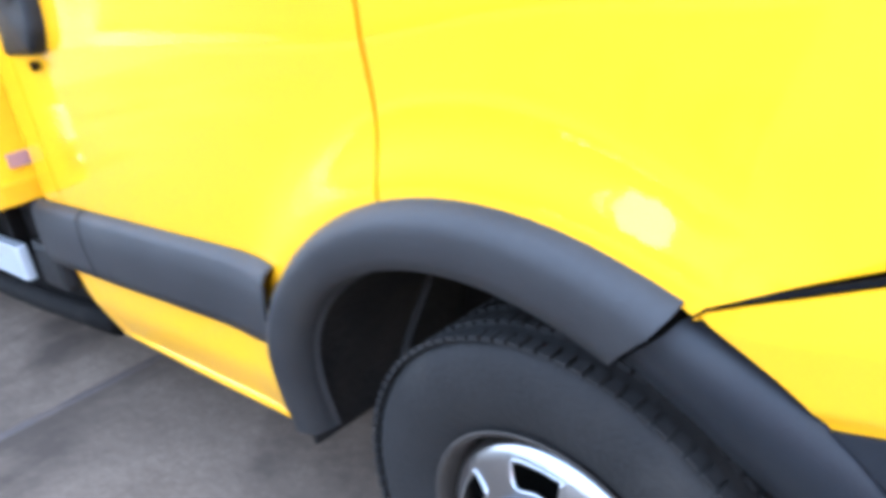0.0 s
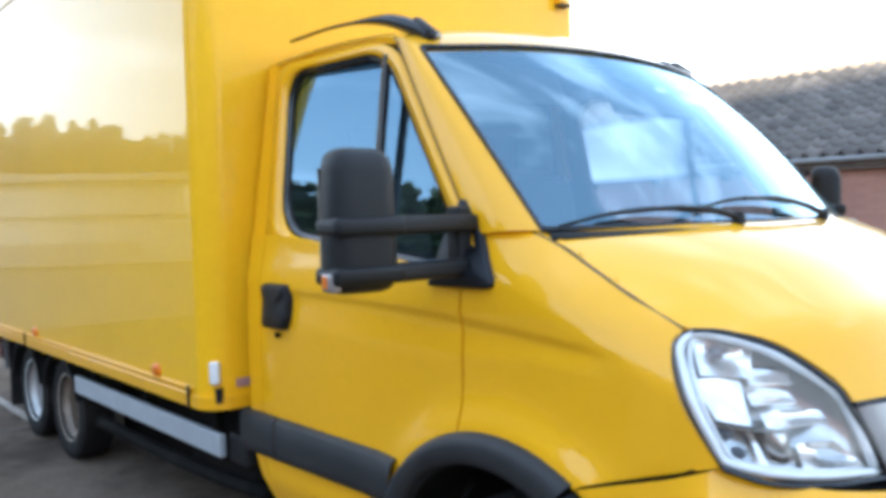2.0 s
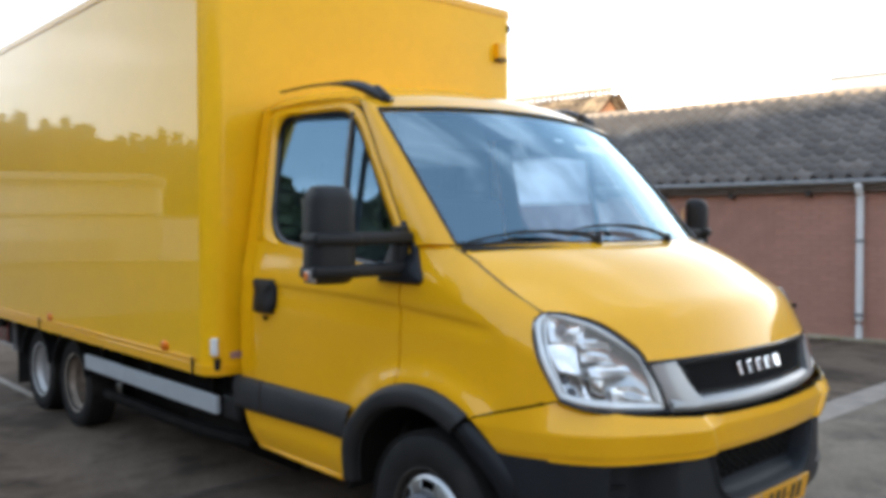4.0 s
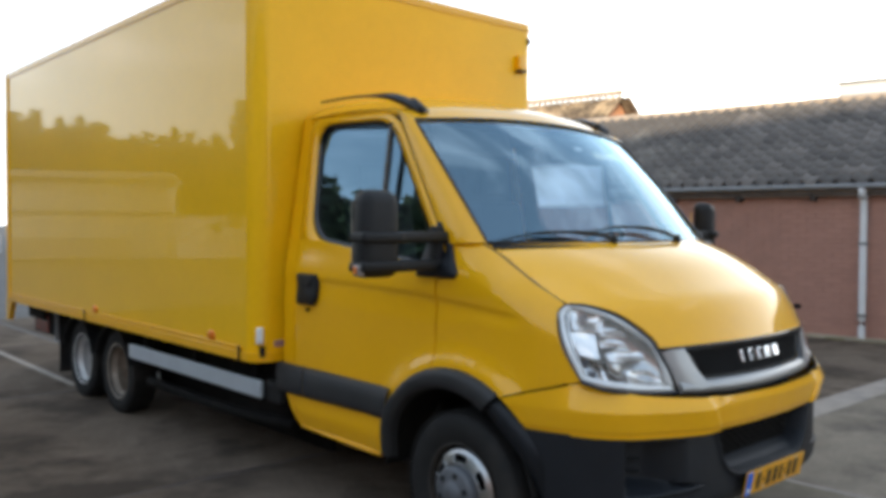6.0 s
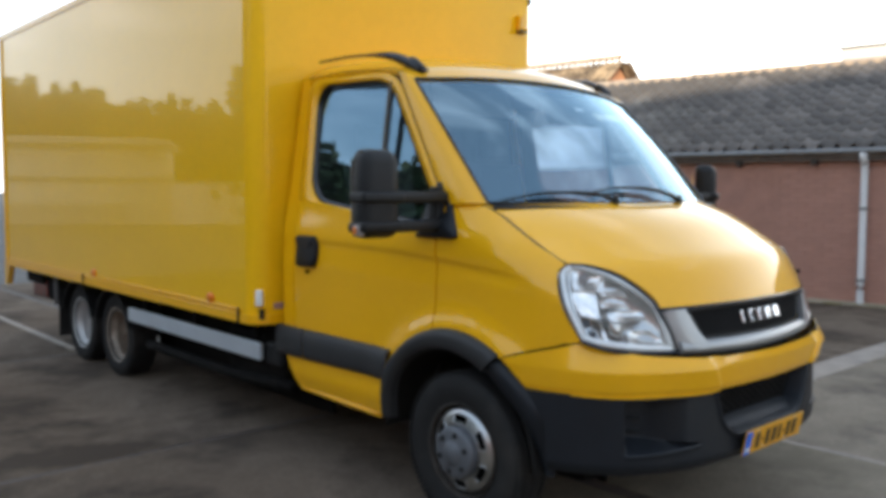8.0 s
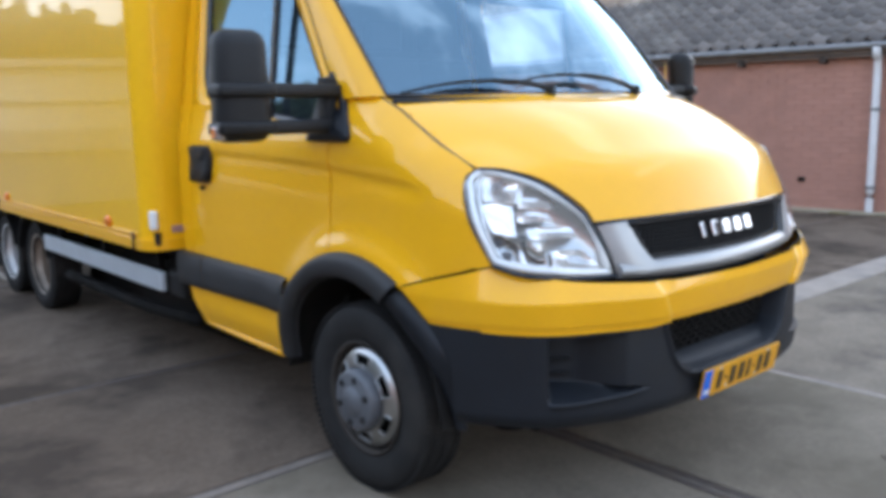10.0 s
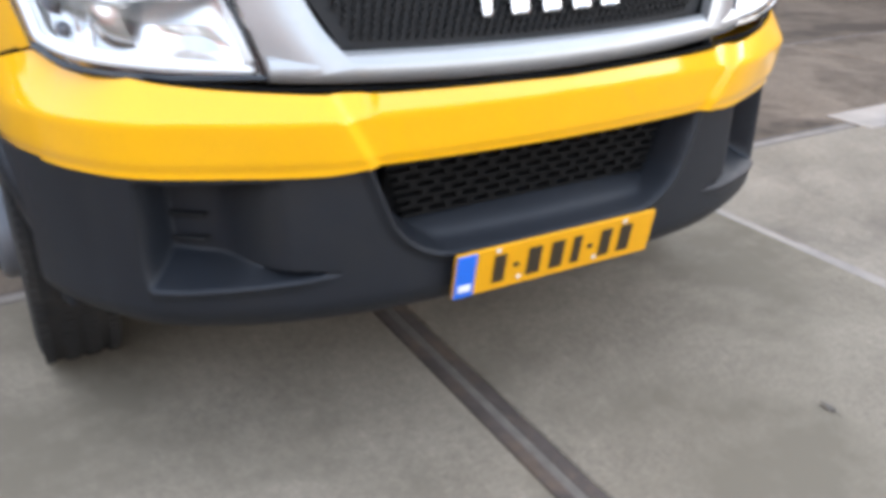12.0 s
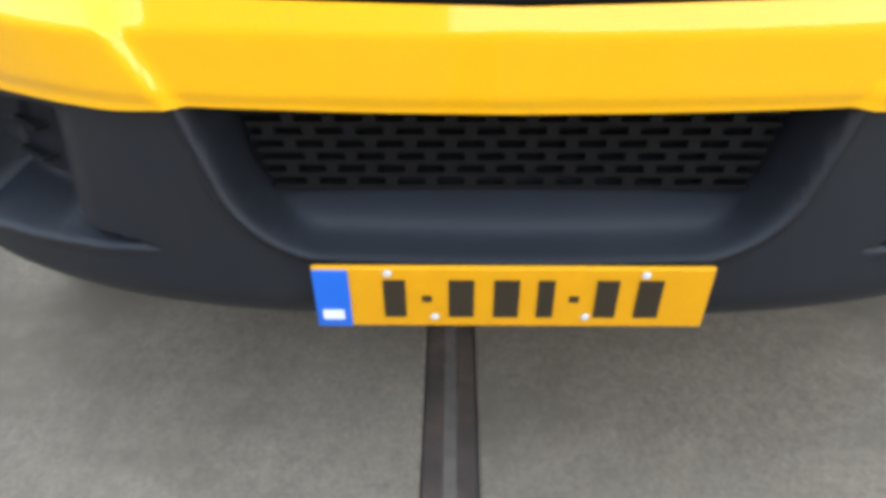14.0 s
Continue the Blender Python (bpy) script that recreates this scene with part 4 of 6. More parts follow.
for k in range(5):
    u = 0.345 + k * 0.077
    i = int(u * 40)
    c = gr_rows[6][i].lerp(gr_rows[6][i + 1], u * 40 - i) + Vector((0.002, 0, -0.012))
    w = 0.022 if k == 0 else 0.041
    part("chrome_mark", block((0.016, w, 0.054), c, 0.006, 2, Euler((0, -0.32, -(u - 0.5) * 0.5))), CHROME, grille, "chrome maker's mark")
bars = []
for r in range(8):
    for q in range(46):
        u = 0.035 + 0.93 * (q + 0.5 * (r % 2)) / 46.5
        i = int(u * 40)
        p = gr_rows[1 + r][i].lerp(gr_rows[1 + r][i + 1], u * 40 - i)
        bars.append(block((0.012, 0.011, 0.0065), p + Vector((-0.012, 0, 0.006)), 0.0, 1, Euler((0.75, 0, 0))))
tagged(part("grille_mesh", join(*bars), PLASTIC, grille), kind="stuff")
for sgn in (-1, 1):
    up = [(0.722, sgn * 0.608, 1.021), (0.768, sgn * 0.51, 1.026)]
    low = [(0.78, sgn * 0.56, 0.85), (0.838, sgn * 0.42, 0.872)]
    rows = coons(up, low, [up[0], (0.756, sgn * 0.583, 0.938), low[0]], [up[1], (0.80, sgn * 0.47, 0.94), low[1]], 8, 10, lambda u, v: (0.012 * math.sin(math.pi * u), 0, 0))
    sheet("grille_bracket", rows, SILVER, truck, "satin silver surround", 0.03, (-1, 0, 0))
bar_rows = []
for dx, z0, z1 in ((-0.01, 0.892, 0.898), (0.012, 0.888, 0.894), (0.026, 0.874, 0.882), (0.03, 0.858, 0.868), (0.022, 0.838, 0.852), (0.0, 0.828, 0.845)):
    bar_rows.append([Vector((0.853 + dx - 0.075 * (y / 0.565) ** 2 - 0.012 * abs(y / 0.565) ** 6, y, z0 + (z1 - z0) * (y / 0.565) ** 2)) for y in levels(-0.565, 0.565, 30)])
sheet("grille_bar", bar_rows, SILVER, truck, "satin silver bar under the grille", 0.01, (-1, 0, 0))

# front bumper
plan = spline([(0.16, 1.003, 0), (0.30, 1.0, 0), (0.45, 0.968, 0), (0.6, 0.898, 0), (0.72, 0.795, 0), (0.815, 0.61, 0), (0.864, 0.42, 0), (0.885, 0.2, 0), (0.892, 0, 0)], 120)


def plan_row(x0, n):
    """Places along the bumper's plan from the arch at x0 round to its middle."""
    pts = [p for p in plan if p.x > x0]
    first = next(p for p in reversed(plan) if p.x <= x0)
    f = (x0 - first.x) / max(1e-6, pts[0].x - first.x)
    pts = [first.lerp(pts[0], f)] + pts
    return spline(pts, n)


def yellow_shape(s, z, k):
    top = max(0.0, (z - 0.795) / 0.09) * (1 - 0.9 * sm((s - 0.9) / 0.07))
    over = s - 0.412 - (z - 0.70) * 0.52
    mid = 0.007 + 0.016 * sm((over + 0.017) / 0.022) * (1 - 1.3 * sm(over / 0.3))
    mid += 0.016 * min(1.0, max(0.0, (z - 0.70) / 0.095))  # the face leans out over its foot
    return mid - 0.05 * min(top, 1.0) * (0.3 + 0.7 * sm((s - 0.40) / 0.03)) - 0.006 * sm((0.72 - z) / 0.02)


front_seam = along([(0.0, 0.826), (0.42, 0.834), (0.57, 0.843), (0.74, 0.856), (0.87, 0.884), (0.912, 0.9)])


def low_z(q):
    return 0.697 - 0.007 * sm((q.y - 0.40) / 0.1) * (1 - sm((q.y - 0.9) / 0.1))


def seam_z(q):
    """Top edge of the yellow bumper: under the fender at the side, under the lamps and the bar ahead."""
    return min(fender_low(q.x) - 0.007, front_seam(q.y)) if q.x < 0.6 else front_seam(q.y)


yellow_rows = []
for v in levels(0, 1, 20):
    z_here = lambda q, v=v: low_z(q) + (seam_z(q) - low_z(q)) * v  # noqa: E731
    x0 = arch_x(0.697 + (0.808 - 0.697) * v, 1, 0.548 + 0.004 * v) + 0.002 + 0.03 * v**4
    half = plan_row(x0, 180)
    row = []
    for k, p in enumerate(half):
        t = (half[min(k + 1, 180)] - half[max(k - 1, 0)]).normalized()
        out = Vector((t.y, -t.x, 0))
        if out.x + out.y * 0.5 < 0:
            out = -out
        z = z_here(p)
        q = p + out * yellow_shape(p.y, z, k / 180)
        row.append(Vector((q.x, -q.y, z)))
    yellow_rows.append(row + [Vector((q.x, -q.y, q.z)) for q in reversed(row[:-1])])
sheet("bumper_top", yellow_rows, YELLOW, truck, "yellow painted upper bumper", 0.012, (-1, 0, 0))
part("bumper_gap", tube([r + Vector((-0.012 if abs(r.y) < 0.9 else 0.0, 0.008 * (1 if r.y < -0.9 else -1 if r.y > 0.9 else 0), 0.004)) for r in yellow_rows[-1][1:-1:15]], 0.0042, 6), INTAKE, truck)


def intake_edge(z):
    """Half width of the middle intake at a height."""
    t = min(1.0, max(0.0, (0.70 - z) / 0.215))
    return 0.405 - 0.07 * t - 0.11 * max(0.0, (t - 0.72) / 0.28) ** 2


def intake_far(s, z):
    """Distance from the rounded edge of the intake, minus inside."""
    r = 0.10
    qx = s + (0.70 - z) * 0.36 - 0.418 + r
    qz = abs(z - 0.70) - 0.224 + r
    return math.hypot(max(qx, 0), max(qz, 0)) - r + min(max(qx, qz), 0.0)


def black_shape(s, z, k):
    out = -0.011 + 0.012 * sm((s - 0.88) / 0.1)
    d = intake_far(s, z)
    inside = sm((-d - 0.002) / 0.03)
    out -= 0.12 * inside * (0.3 + 0.7 * sm((z - 0.50) / 0.08))
    out += 0.010 * math.exp(-((d / 0.012) ** 2))
    # lamp-blank hole beside it, over a shelf that tapers to a point towards the intake
    left = sm((0.815 - s) / 0.014)
    lip = 0.452 + 0.018 * sm((0.815 - s) / 0.35)
    tall = 0.055 * min(1.0, max(0.0, (s - 0.46) / 0.34)) + 1e-4
    t = (z - lip) / tall
    ramp = min(1.0, max(0.0, t))
    hole = left * sm((s - 0.56) / 0.16) * sm((0.676 - z) / 0.012) * ramp
    shelf = left * ramp * (1 - sm((t - 1) / 0.2)) * sm((s - 0.46) / 0.1)
    out -= max(0.10 * hole, 0.05 * shelf)
    out += 0.008 * left * sm((s - 0.46) / 0.12) * math.exp(-(((z - lip + 0.006) / 0.011) ** 2))
    out -= 0.06 * sm((0.42 - z) / 0.12) ** 1.5
    return out


black_rows = []
for z in levels(0.698, 0.352, 80):
    x0 = arch_x(max(z, 0.33), 1, 0.548) + 0.002
    half = plan_row(min(x0, 0.5), 220)
    row = []
    for k, p in enumerate(half):
        t = (half[min(k + 1, 220)] - half[max(k - 1, 0)]).normalized()
        out = Vector((t.y, -t.x, 0))
        if out.x + out.y * 0.5 < 0:
            out = -out
        if k == len(half) - 1:
            out = Vector((1, 0, 0))
        q = p + out * black_shape(p.y, z, k / 220)
        row.append(Vector((q.x, -q.y, z + 0.022 * ((0.698 - z) / 0.346) ** 2)))
    black_rows.append(row + [Vector((q.x, -q.y, q.z)) for q in reversed(row[:-1])])
lower = sheet("bumper_bottom", black_rows, GREY_PLASTIC, truck, "dark grey plastic lower bumper", 0.008, (-1, 0, 0))
# intake mesh: staggered slots before a back coloured black for the hollow's shade
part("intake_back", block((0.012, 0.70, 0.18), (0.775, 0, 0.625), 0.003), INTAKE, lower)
bars = []
for r in range(9):
    z = 0.553 + r * 0.0182
    bars.append(block((0.012, 2 * intake_edge(z) - 0.08, 0.0065), (0.793, 0, z), 0.0))
    for q in range(-7, 8):
        y = q * 0.053 + (0.0265 if r % 2 else 0)
        if abs(y) < intake_edge(z) - 0.06:
            bars.append(block((0.011, 0.016, 0.0182), (0.793, y, z + 0.009), 0.0))
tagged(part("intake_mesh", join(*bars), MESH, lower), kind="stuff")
for sgn in (-1, 1):
    for k in range(2):
        part("blank_rib", block((0.03, 0.10, 0.008), (0.64, sgn * 0.715, 0.535 + k * 0.05), 0.002, 1, Euler((0, 0, sgn * 0.75))), PLASTIC, lower)

# number plate with plain bars for its characters
plate = part("number_plate", block((0.008, 0.515, 0.108), (0, 0, 0), 0.003, 2), PLATE_YELLOW, truck, "yellow number plate with dark characters")
plate.location, plate.rotation_euler = (0.903, 0, 0.446), (0, radians(11), 0)
part("plate_band", block((0.003, 0.046, 0.104), (0.0055, -0.2335, 0), 0.001, 1), PLATE_BLUE, plate, "blue edge band")
part("plate_mark", block((0.002, 0.028, 0.016), (0.008, -0.234, -0.028), 0.0), WHITE, plate)
y = -0.172
for w, hgt in ((0.04, 0.068), (0.018, 0.010), (0.046, 0.068), (0.046, 0.068), (0.03, 0.068), (0.018, 0.010), (0.04, 0.068), (0.044, 0.068)):
    part("plate_bar", block((0.002, w * 0.72, hgt), (0.0052, y + w / 2, 0), 0.0), PLATE_INK, plate)
    y += w + 0.013
for yy, zz in ((-0.16, 0.046), (0.17, 0.044), (-0.10, -0.034), (0.1, -0.034)):
    part("plate_screw", lathe([(0.0, 0.002), (0.005, 0.0015), (0.006, 0.0)], 10, "X", (0.005, yy, zz)), PAPER, plate)

# mirrors on two arms that wrap round the shell; the left one is turned further in
for sgn, toe in ((-1, 8), (1, 26)):
    tri = rounded([(-0.05, 1.283, 0), (-0.34, 1.283, 0), (-0.262, 1.535, 0), (-0.232, 1.535, 0)], [0.055, 0.01, 0.008, 0.012], 6, 4)
    m = len(tri)
    mid = Vector((-0.2, 1.37, 0))
    verts = []
    for f, out in ((1.0, -0.03), (1.0, 0.014), (0.95, 0.021), (0.5, 0.022)):
        verts += [(mid.lerp(p, f).x, sgn * (flank(min(p.x, -0.1), min(p.y, 1.42)) - 0.03 * sm((p.y - 1.42) / 0.1) + out), mid.lerp(p, f).y) for p in tri]
    faces = [(a * m + k, a * m + (k + 1) % m, (a + 1) * m + (k + 1) % m, (a + 1) * m + k) for a in range(3) for k in range(m)] + [tuple(range(3 * m, 4 * m))]
    mirror = mesh_object("wing_mirror", verts, faces, GREY_PLASTIC, truck, "black wing mirror on two arms")
    pivot = Vector((-0.2, sgn * 1.26, 0))
    turned = Matrix.Rotation(sgn * radians(toe), 3, "Z")

    def swung(bm):
        bmesh.ops.rotate(bm, cent=pivot, matrix=turned, verts=bm.verts)
        return bm

    def shaped(bm):
        """Fuller towards the front and drawn in at the top."""
        for v in bm.verts:
            f = (v.co.z - 1.485) / 0.18
            v.co.y = sgn * (1.335 + (abs(v.co.y) - 1.335) * (1 - 0.14 * max(0, f) ** 1.5))
            v.co.x += 0.018 * (1 - f * f)
        return bm

    for z in (1.466, 1.341):
        arm = join(block((0.085, 0.30, 0.05), (-0.2, sgn * 1.10, z), 0.018, 3, Euler((0, 0, sgn * -0.04))), swung(shaped(block((0.135, 0.205, 0.048), (-0.205, sgn * 1.333, z), 0.02, 4))))
        part("mirror_arm", arm, PLASTIC, mirror, "black plastic arm running round the shell", smooth=True)
    part("arm_root", block((0.06, 0.05, 0.225), (-0.215, sgn * 0.985, 1.402), 0.012, 3), PLASTIC, mirror, smooth=True)
    part("mirror_shell", swung(shaped(block((0.125, 0.195, 0.375), (-0.21, sgn * 1.335, 1.48), 0.06, 6))), PLASTIC, mirror, smooth=True)
    part("mirror_glass", swung(block((0.004, 0.15, 0.28), (-0.277, sgn * 1.335, 1.48), 0.0)), CHROME, mirror)
    flasher = part("side_flasher", swung(block((0.07, 0.03, 0.052), (-0.185, sgn * 1.424, 1.327), 0.014, 3)), FLASHER, mirror, "clear and amber side flasher", smooth=True)
    part("flasher_bulb", swung(block((0.03, 0.012, 0.034), (-0.192, sgn * 1.436, 1.328), 0.005)), AMBER, flasher)

# roof bars: thin at the back, with a thick grey foot ahead
for sgn in (-1, 1):
    rail = part("roof_bar", tube([(-1.42, sgn * 0.80, 2.215), (-1.1, sgn * 0.80, 2.212), (-0.82, sgn * 0.785, 2.185), (-0.66, sgn * 0.765, 2.128), (-0.575, sgn * 0.745, 2.08)], lambda t: 0.007 + 0.02 * sm((t - 0.45) / 0.4), 8, 24), GLOSS_BLACK, truck, "black roof bar", smooth=True)
    part("roof_bar_foot", block((0.11, 0.04, 0.05), (-0.625, sgn * 0.757, 2.118), 0.016, 3, Euler((0, 0.6, 0))), GREY_PLASTIC, rail, smooth=True)

# cab inside: dash, wheel, seats
part("dashboard", block((0.42, 1.66, 0.24), (-0.06, 0, 1.29), 0.06, 3), TRIM, truck, smooth=True)
for y in (-0.48, 0.12, 0.5):
    seat = part("seat", block((0.5, 0.44, 0.16), (-0.98, y, 1.0), 0.05, 3), SEAT, truck, smooth=True)
    part("backrest", block((0.14, 0.44, 0.62), (-1.26, y, 1.36), 0.05, 3, Euler((0, -0.18, 0))), SEAT, seat, smooth=True)
    part("headrest", block((0.09, 0.24, 0.17), (-1.33, y, 1.79), 0.035, 3), SEAT, seat, smooth=True)
wheel_rim = lathe([(0.185 + 0.014 * math.cos(a), 0.014 * math.sin(a)) for a in levels(0, 2 * math.pi, 10)], 32, "Z")
bmesh.ops.transform(wheel_rim, matrix=pose(-0.44, 0.48, 1.36, 0, -50, 0), verts=wheel_rim.verts)
part("steering_wheel", wheel_rim, TRIM, truck, smooth=True)
for y in (-0.42, 0.42):
    part("sun_visor", block((0.02, 0.56, 0.17), (-0.56, y, 1.955), 0.008, 2, Euler((0, -0.5, 0))), TRIM, truck, "grey folded sun visor")
part("headliner", block((0.75, 1.5, 0.02), (-1.0, 0, 2.06), 0.008, 2), TRIM, truck, "dark grey roof lining")
part("cab_floor", block((0.85, 1.85, 0.03), (-1.06, 0, 0.55), 0.01), DARK, truck)
# yellowed permit paper, and a small white piece that paints in a glint
for u, v, size, mat in ((0.69, 0.76, (0.003, 0.22, 0.05), PALE_PAPER), (0.55, 0.8, (0.003, 0.06, 0.022), PAPER)):
    part("windscreen_paper", block(size, on_screen(u, v, -0.03), 0.0, 1, Euler((0, -0.82, 0))), mat, truck, "small permit paper and white glint piece inside the windscreen")


# wheels
def tyre_profile(r, w):
    h = w / 2
    return [(r * 0.585, h * 0.78), (r * 0.70, h * 0.98), (r * 0.82, h * 1.04), (r * 0.92, h * 0.98), (r * 0.97, h * 0.88), (r * 0.995, h * 0.72), (r, h * 0.3), (r, -h * 0.3), (r * 0.995, -h * 0.72), (r * 0.95, -h * 0.95), (r * 0.8, -h * 1.02), (r * 0.585, -h * 0.8)]


def tread_blocks(r, w, n):
    bm = bmesh.new()
    me = bpy.data.meshes.new("tmp")
    for y, size in ((0.40, 0.13), (0.13, 0.16), (-0.13, 0.16), (-0.40, 0.13)):
        for k in range(n):
            a = 2 * math.pi * (k + (0.5 if abs(y) < 0.2 else 0)) / n
            b = block((0.007, w * size, 2 * math.pi * r / n * 0.72), (0, 0, 0), 0.0)
            bmesh.ops.rotate(b, cent=(0, 0, 0), matrix=Matrix.Rotation(-a, 3, "Y"), verts=b.verts)
            bmesh.ops.translate(b, vec=(r * math.cos(a), w * y, r * math.sin(a)), verts=b.verts)
            b.to_mesh(me)
            b.free()
            bm.from_mesh(me)
    bpy.data.meshes.remove(me)
    return bm


def front_wheel(at, sgn):
    """Convex steel wheel with six hand holes and a grey hub cap; sgn: its outer side."""
    r, w = 0.353, 0.19
    prof = [(0.19, 0.045), (0.189, 0.062), (0.182, 0.074), (0.164, 0.082), (0.129, 0.092), (0.12, 0.094), (0.10, 0.094)]
    disc = lathe([(a, b * sgn) for a, b in prof], 96, "Y", skip=lambda i, k: i == 3 and 4 <= k % 16 <= 11)
    wheel = part("wheel", disc, STEEL, truck, "silver steel wheel", smooth=True)
    wheel.location = at
    # rims of the hand holes
    for k in range(6):
        a0, a1 = 2 * math.pi * (16 * k + 4) / 96, 2 * math.pi * (16 * k + 12) / 96
        rim = [(rr * math.cos(aa), yy * sgn, rr * math.sin(aa)) for rr, yy, aa in ((0.164, 0.082, a0), (0.165, 0.082, (a0 + a1) / 2), (0.164, 0.082, a1), (0.129, 0.092, a1), (0.128, 0.092, (a0 + a1) / 2), (0.129, 0.092, a0), (0.164, 0.082, a0))]
        part("hole_rim", tube(rim, 0.0035, 6, 32), STEEL, wheel, smooth=True)
    part("wheel_rim", lathe([(a, b * sgn) for a, b in [(0.208, 0.08), (0.214, 0.088), (0.204, 0.086), (0.2, 0.07), (0.196, 0.03), (0.186, 0.02)]], 64), DARK_RIM, wheel, "dark rim edge", smooth=True)
    part("wheel_back", lathe([(0.226, 0.03 * sgn), (0.1, 0.03 * sgn), (0.02, 0.03 * sgn)], 40), DARK, wheel)
    part("tyre", lathe([(a, b * sgn) for a, b in tyre_profile(r - 0.006, w)], 64), RUBBER, wheel, "worn black tyre", smooth=True)
    tagged(part("tread", tread_blocks(r - 0.004, w, 96), RUBBER, wheel), kind="stuff")
    cap = part("hub_cap", lathe([(a, b * sgn) for a, b in [(0.116, 0.084), (0.118, 0.118), (0.112, 0.132), (0.1, 0.138), (0.06, 0.139), (0.052, 0.142), (0.046, 0.15), (0.0, 0.152)]], 40), HUB, wheel, "grey hub cap", smooth=True)
    for k in range(6):
        a = 2 * math.pi * (k + 0.3) / 6
        part("wheel_bolt", lathe([(0.0, 0.004 * sgn), (0.012, 0.004 * sgn), (0.015, -0.002 * sgn)], 10, "Y", (0.083 * math.cos(a), 0.139 * sgn, 0.083 * math.sin(a))), PLASTIC, cap)
    return wheel


def rear_wheel(at, sgn, dull):
    """Deep-dished twin wheel, the rim standing out round a dark well."""
    r, w = 0.33, 0.2
    prof = [(0.212, 0.086), (0.22, 0.095), (0.21, 0.092), (0.203, 0.07), (0.196, 0.05), (0.18, 0.042), (0.176, 0.03), (0.181, 0.015), (0.178, -0.02), (0.166, -0.05)]
    wheel = part("wheel", lathe([(a, b * sgn) for a, b in prof], 56), RUSTY if dull else BARREL, truck, "rusty dished steel wheel" if dull else "silver dished steel wheel", smooth=True)
    wheel.location = at
    # near-black disc paints in the shade at the bottom of the dish
    part("wheel_disc", lathe([(a, b * sgn) for a, b in [(0.168, -0.048), (0.14, -0.06), (0.1, -0.05), (0.09, -0.02), (0.06, -0.012), (0.0, -0.012)]], 40), DARK, wheel, "dark wheel disc", smooth=True)
    part("tyre", lathe([(a, b * sgn) for a, b in tyre_profile(r - 0.004, w)], 56), RUBBER, wheel, smooth=True)
    tagged(part("tread", tread_blocks(r - 0.004, w, 84), RUBBER, wheel), kind="stuff")
    for k in range(6):
        a = 2 * math.pi * k / 6
        part("wheel_bolt", lathe([(0.0, -0.035 * sgn), (0.012, -0.035 * sgn), (0.014, -0.06 * sgn)], 6, "Y", (0.115 * math.cos(a), 0, 0.115 * math.sin(a))), PLASTIC, wheel)
    return wheel


for sgn in (-1, 1):
    front_wheel((-0.03, sgn * 0.915, 0.35), sgn)
    rear_wheel((-4.07, sgn * 0.885, 0.33), sgn, True)
    rear_wheel((-4.88, sgn * 0.885, 0.33), sgn, False)

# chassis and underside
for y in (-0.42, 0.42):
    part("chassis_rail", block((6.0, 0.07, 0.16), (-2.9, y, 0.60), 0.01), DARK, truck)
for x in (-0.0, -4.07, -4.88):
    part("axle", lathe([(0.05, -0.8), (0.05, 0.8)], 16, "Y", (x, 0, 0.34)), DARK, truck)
# engine guard, lowered and sized to block light from the ground below
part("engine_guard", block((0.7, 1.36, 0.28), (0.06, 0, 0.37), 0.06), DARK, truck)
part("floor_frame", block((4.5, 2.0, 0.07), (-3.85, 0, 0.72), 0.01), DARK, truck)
# added boards that block light under the truck and darken the ground there
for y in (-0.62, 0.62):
    part("under_light_block", block((2.5, 0.03, 0.62), (-2.8, y, 0.45), 0.005), DARK, truck)
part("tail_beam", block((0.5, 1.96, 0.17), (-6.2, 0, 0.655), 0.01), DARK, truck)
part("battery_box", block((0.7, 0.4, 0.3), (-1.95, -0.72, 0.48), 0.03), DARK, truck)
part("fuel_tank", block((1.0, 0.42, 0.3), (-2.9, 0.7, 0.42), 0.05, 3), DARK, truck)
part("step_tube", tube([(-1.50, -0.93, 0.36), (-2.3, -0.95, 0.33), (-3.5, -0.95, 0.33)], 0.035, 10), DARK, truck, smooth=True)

# side guard: a silver plank on posts
for sgn in (-1, 1):
    guard = part("side_guard", block((1.96, 0.03, 0.1), (-2.655, sgn * 1.045, 0.554), 0.008, 2), ALU, truck, "silver aluminium side guard plank")
    for x in (-1.80, -2.6, -3.4):
        part("guard_post", block((0.05, 0.04, 0.2), (x, sgn * 1.005, 0.65), 0.005), DARK, guard)
    part("guard_end", block((0.17, 0.05, 0.13), (-1.585, sgn * 1.0, 0.55), 0.02), PLASTIC, guard)
    # mudguards over the twin axles and the flap behind
    for x in (-4.07, -4.88):
        rows = []
        for y in (1.03, 0.74):
            rows.append([Vector((x + 0.365 * math.cos(radians(a)), sgn * y, 0.33 + 0.375 * math.sin(radians(a)))) for a in levels(15, 165, 18)])
        sheet("mudguard", rows, PLASTIC, truck, "", 0.012, (0, 0, -1))
    flap = part("mud_flap", block((0.015, 0.30, 0.50), (-5.36, sgn * 0.87, 0.40), 0.004), RUBBER, truck)
    part("flap_stay", block((0.02, 0.03, 0.30), (-5.40, sgn * 1.03, 0.58), 0.004), ZINC, flap)
    lampbox = part("tail_lamp", block((0.62, 0.24, 0.20), (-6.08, sgn * 0.82, 0.53), 0.01), DARK, truck)
    part("lamp_glass", block((0.42, 0.014, 0.17), (-6.13, sgn * 0.945, 0.53), 0.004), RED, lampbox, "dull red lamp glass")

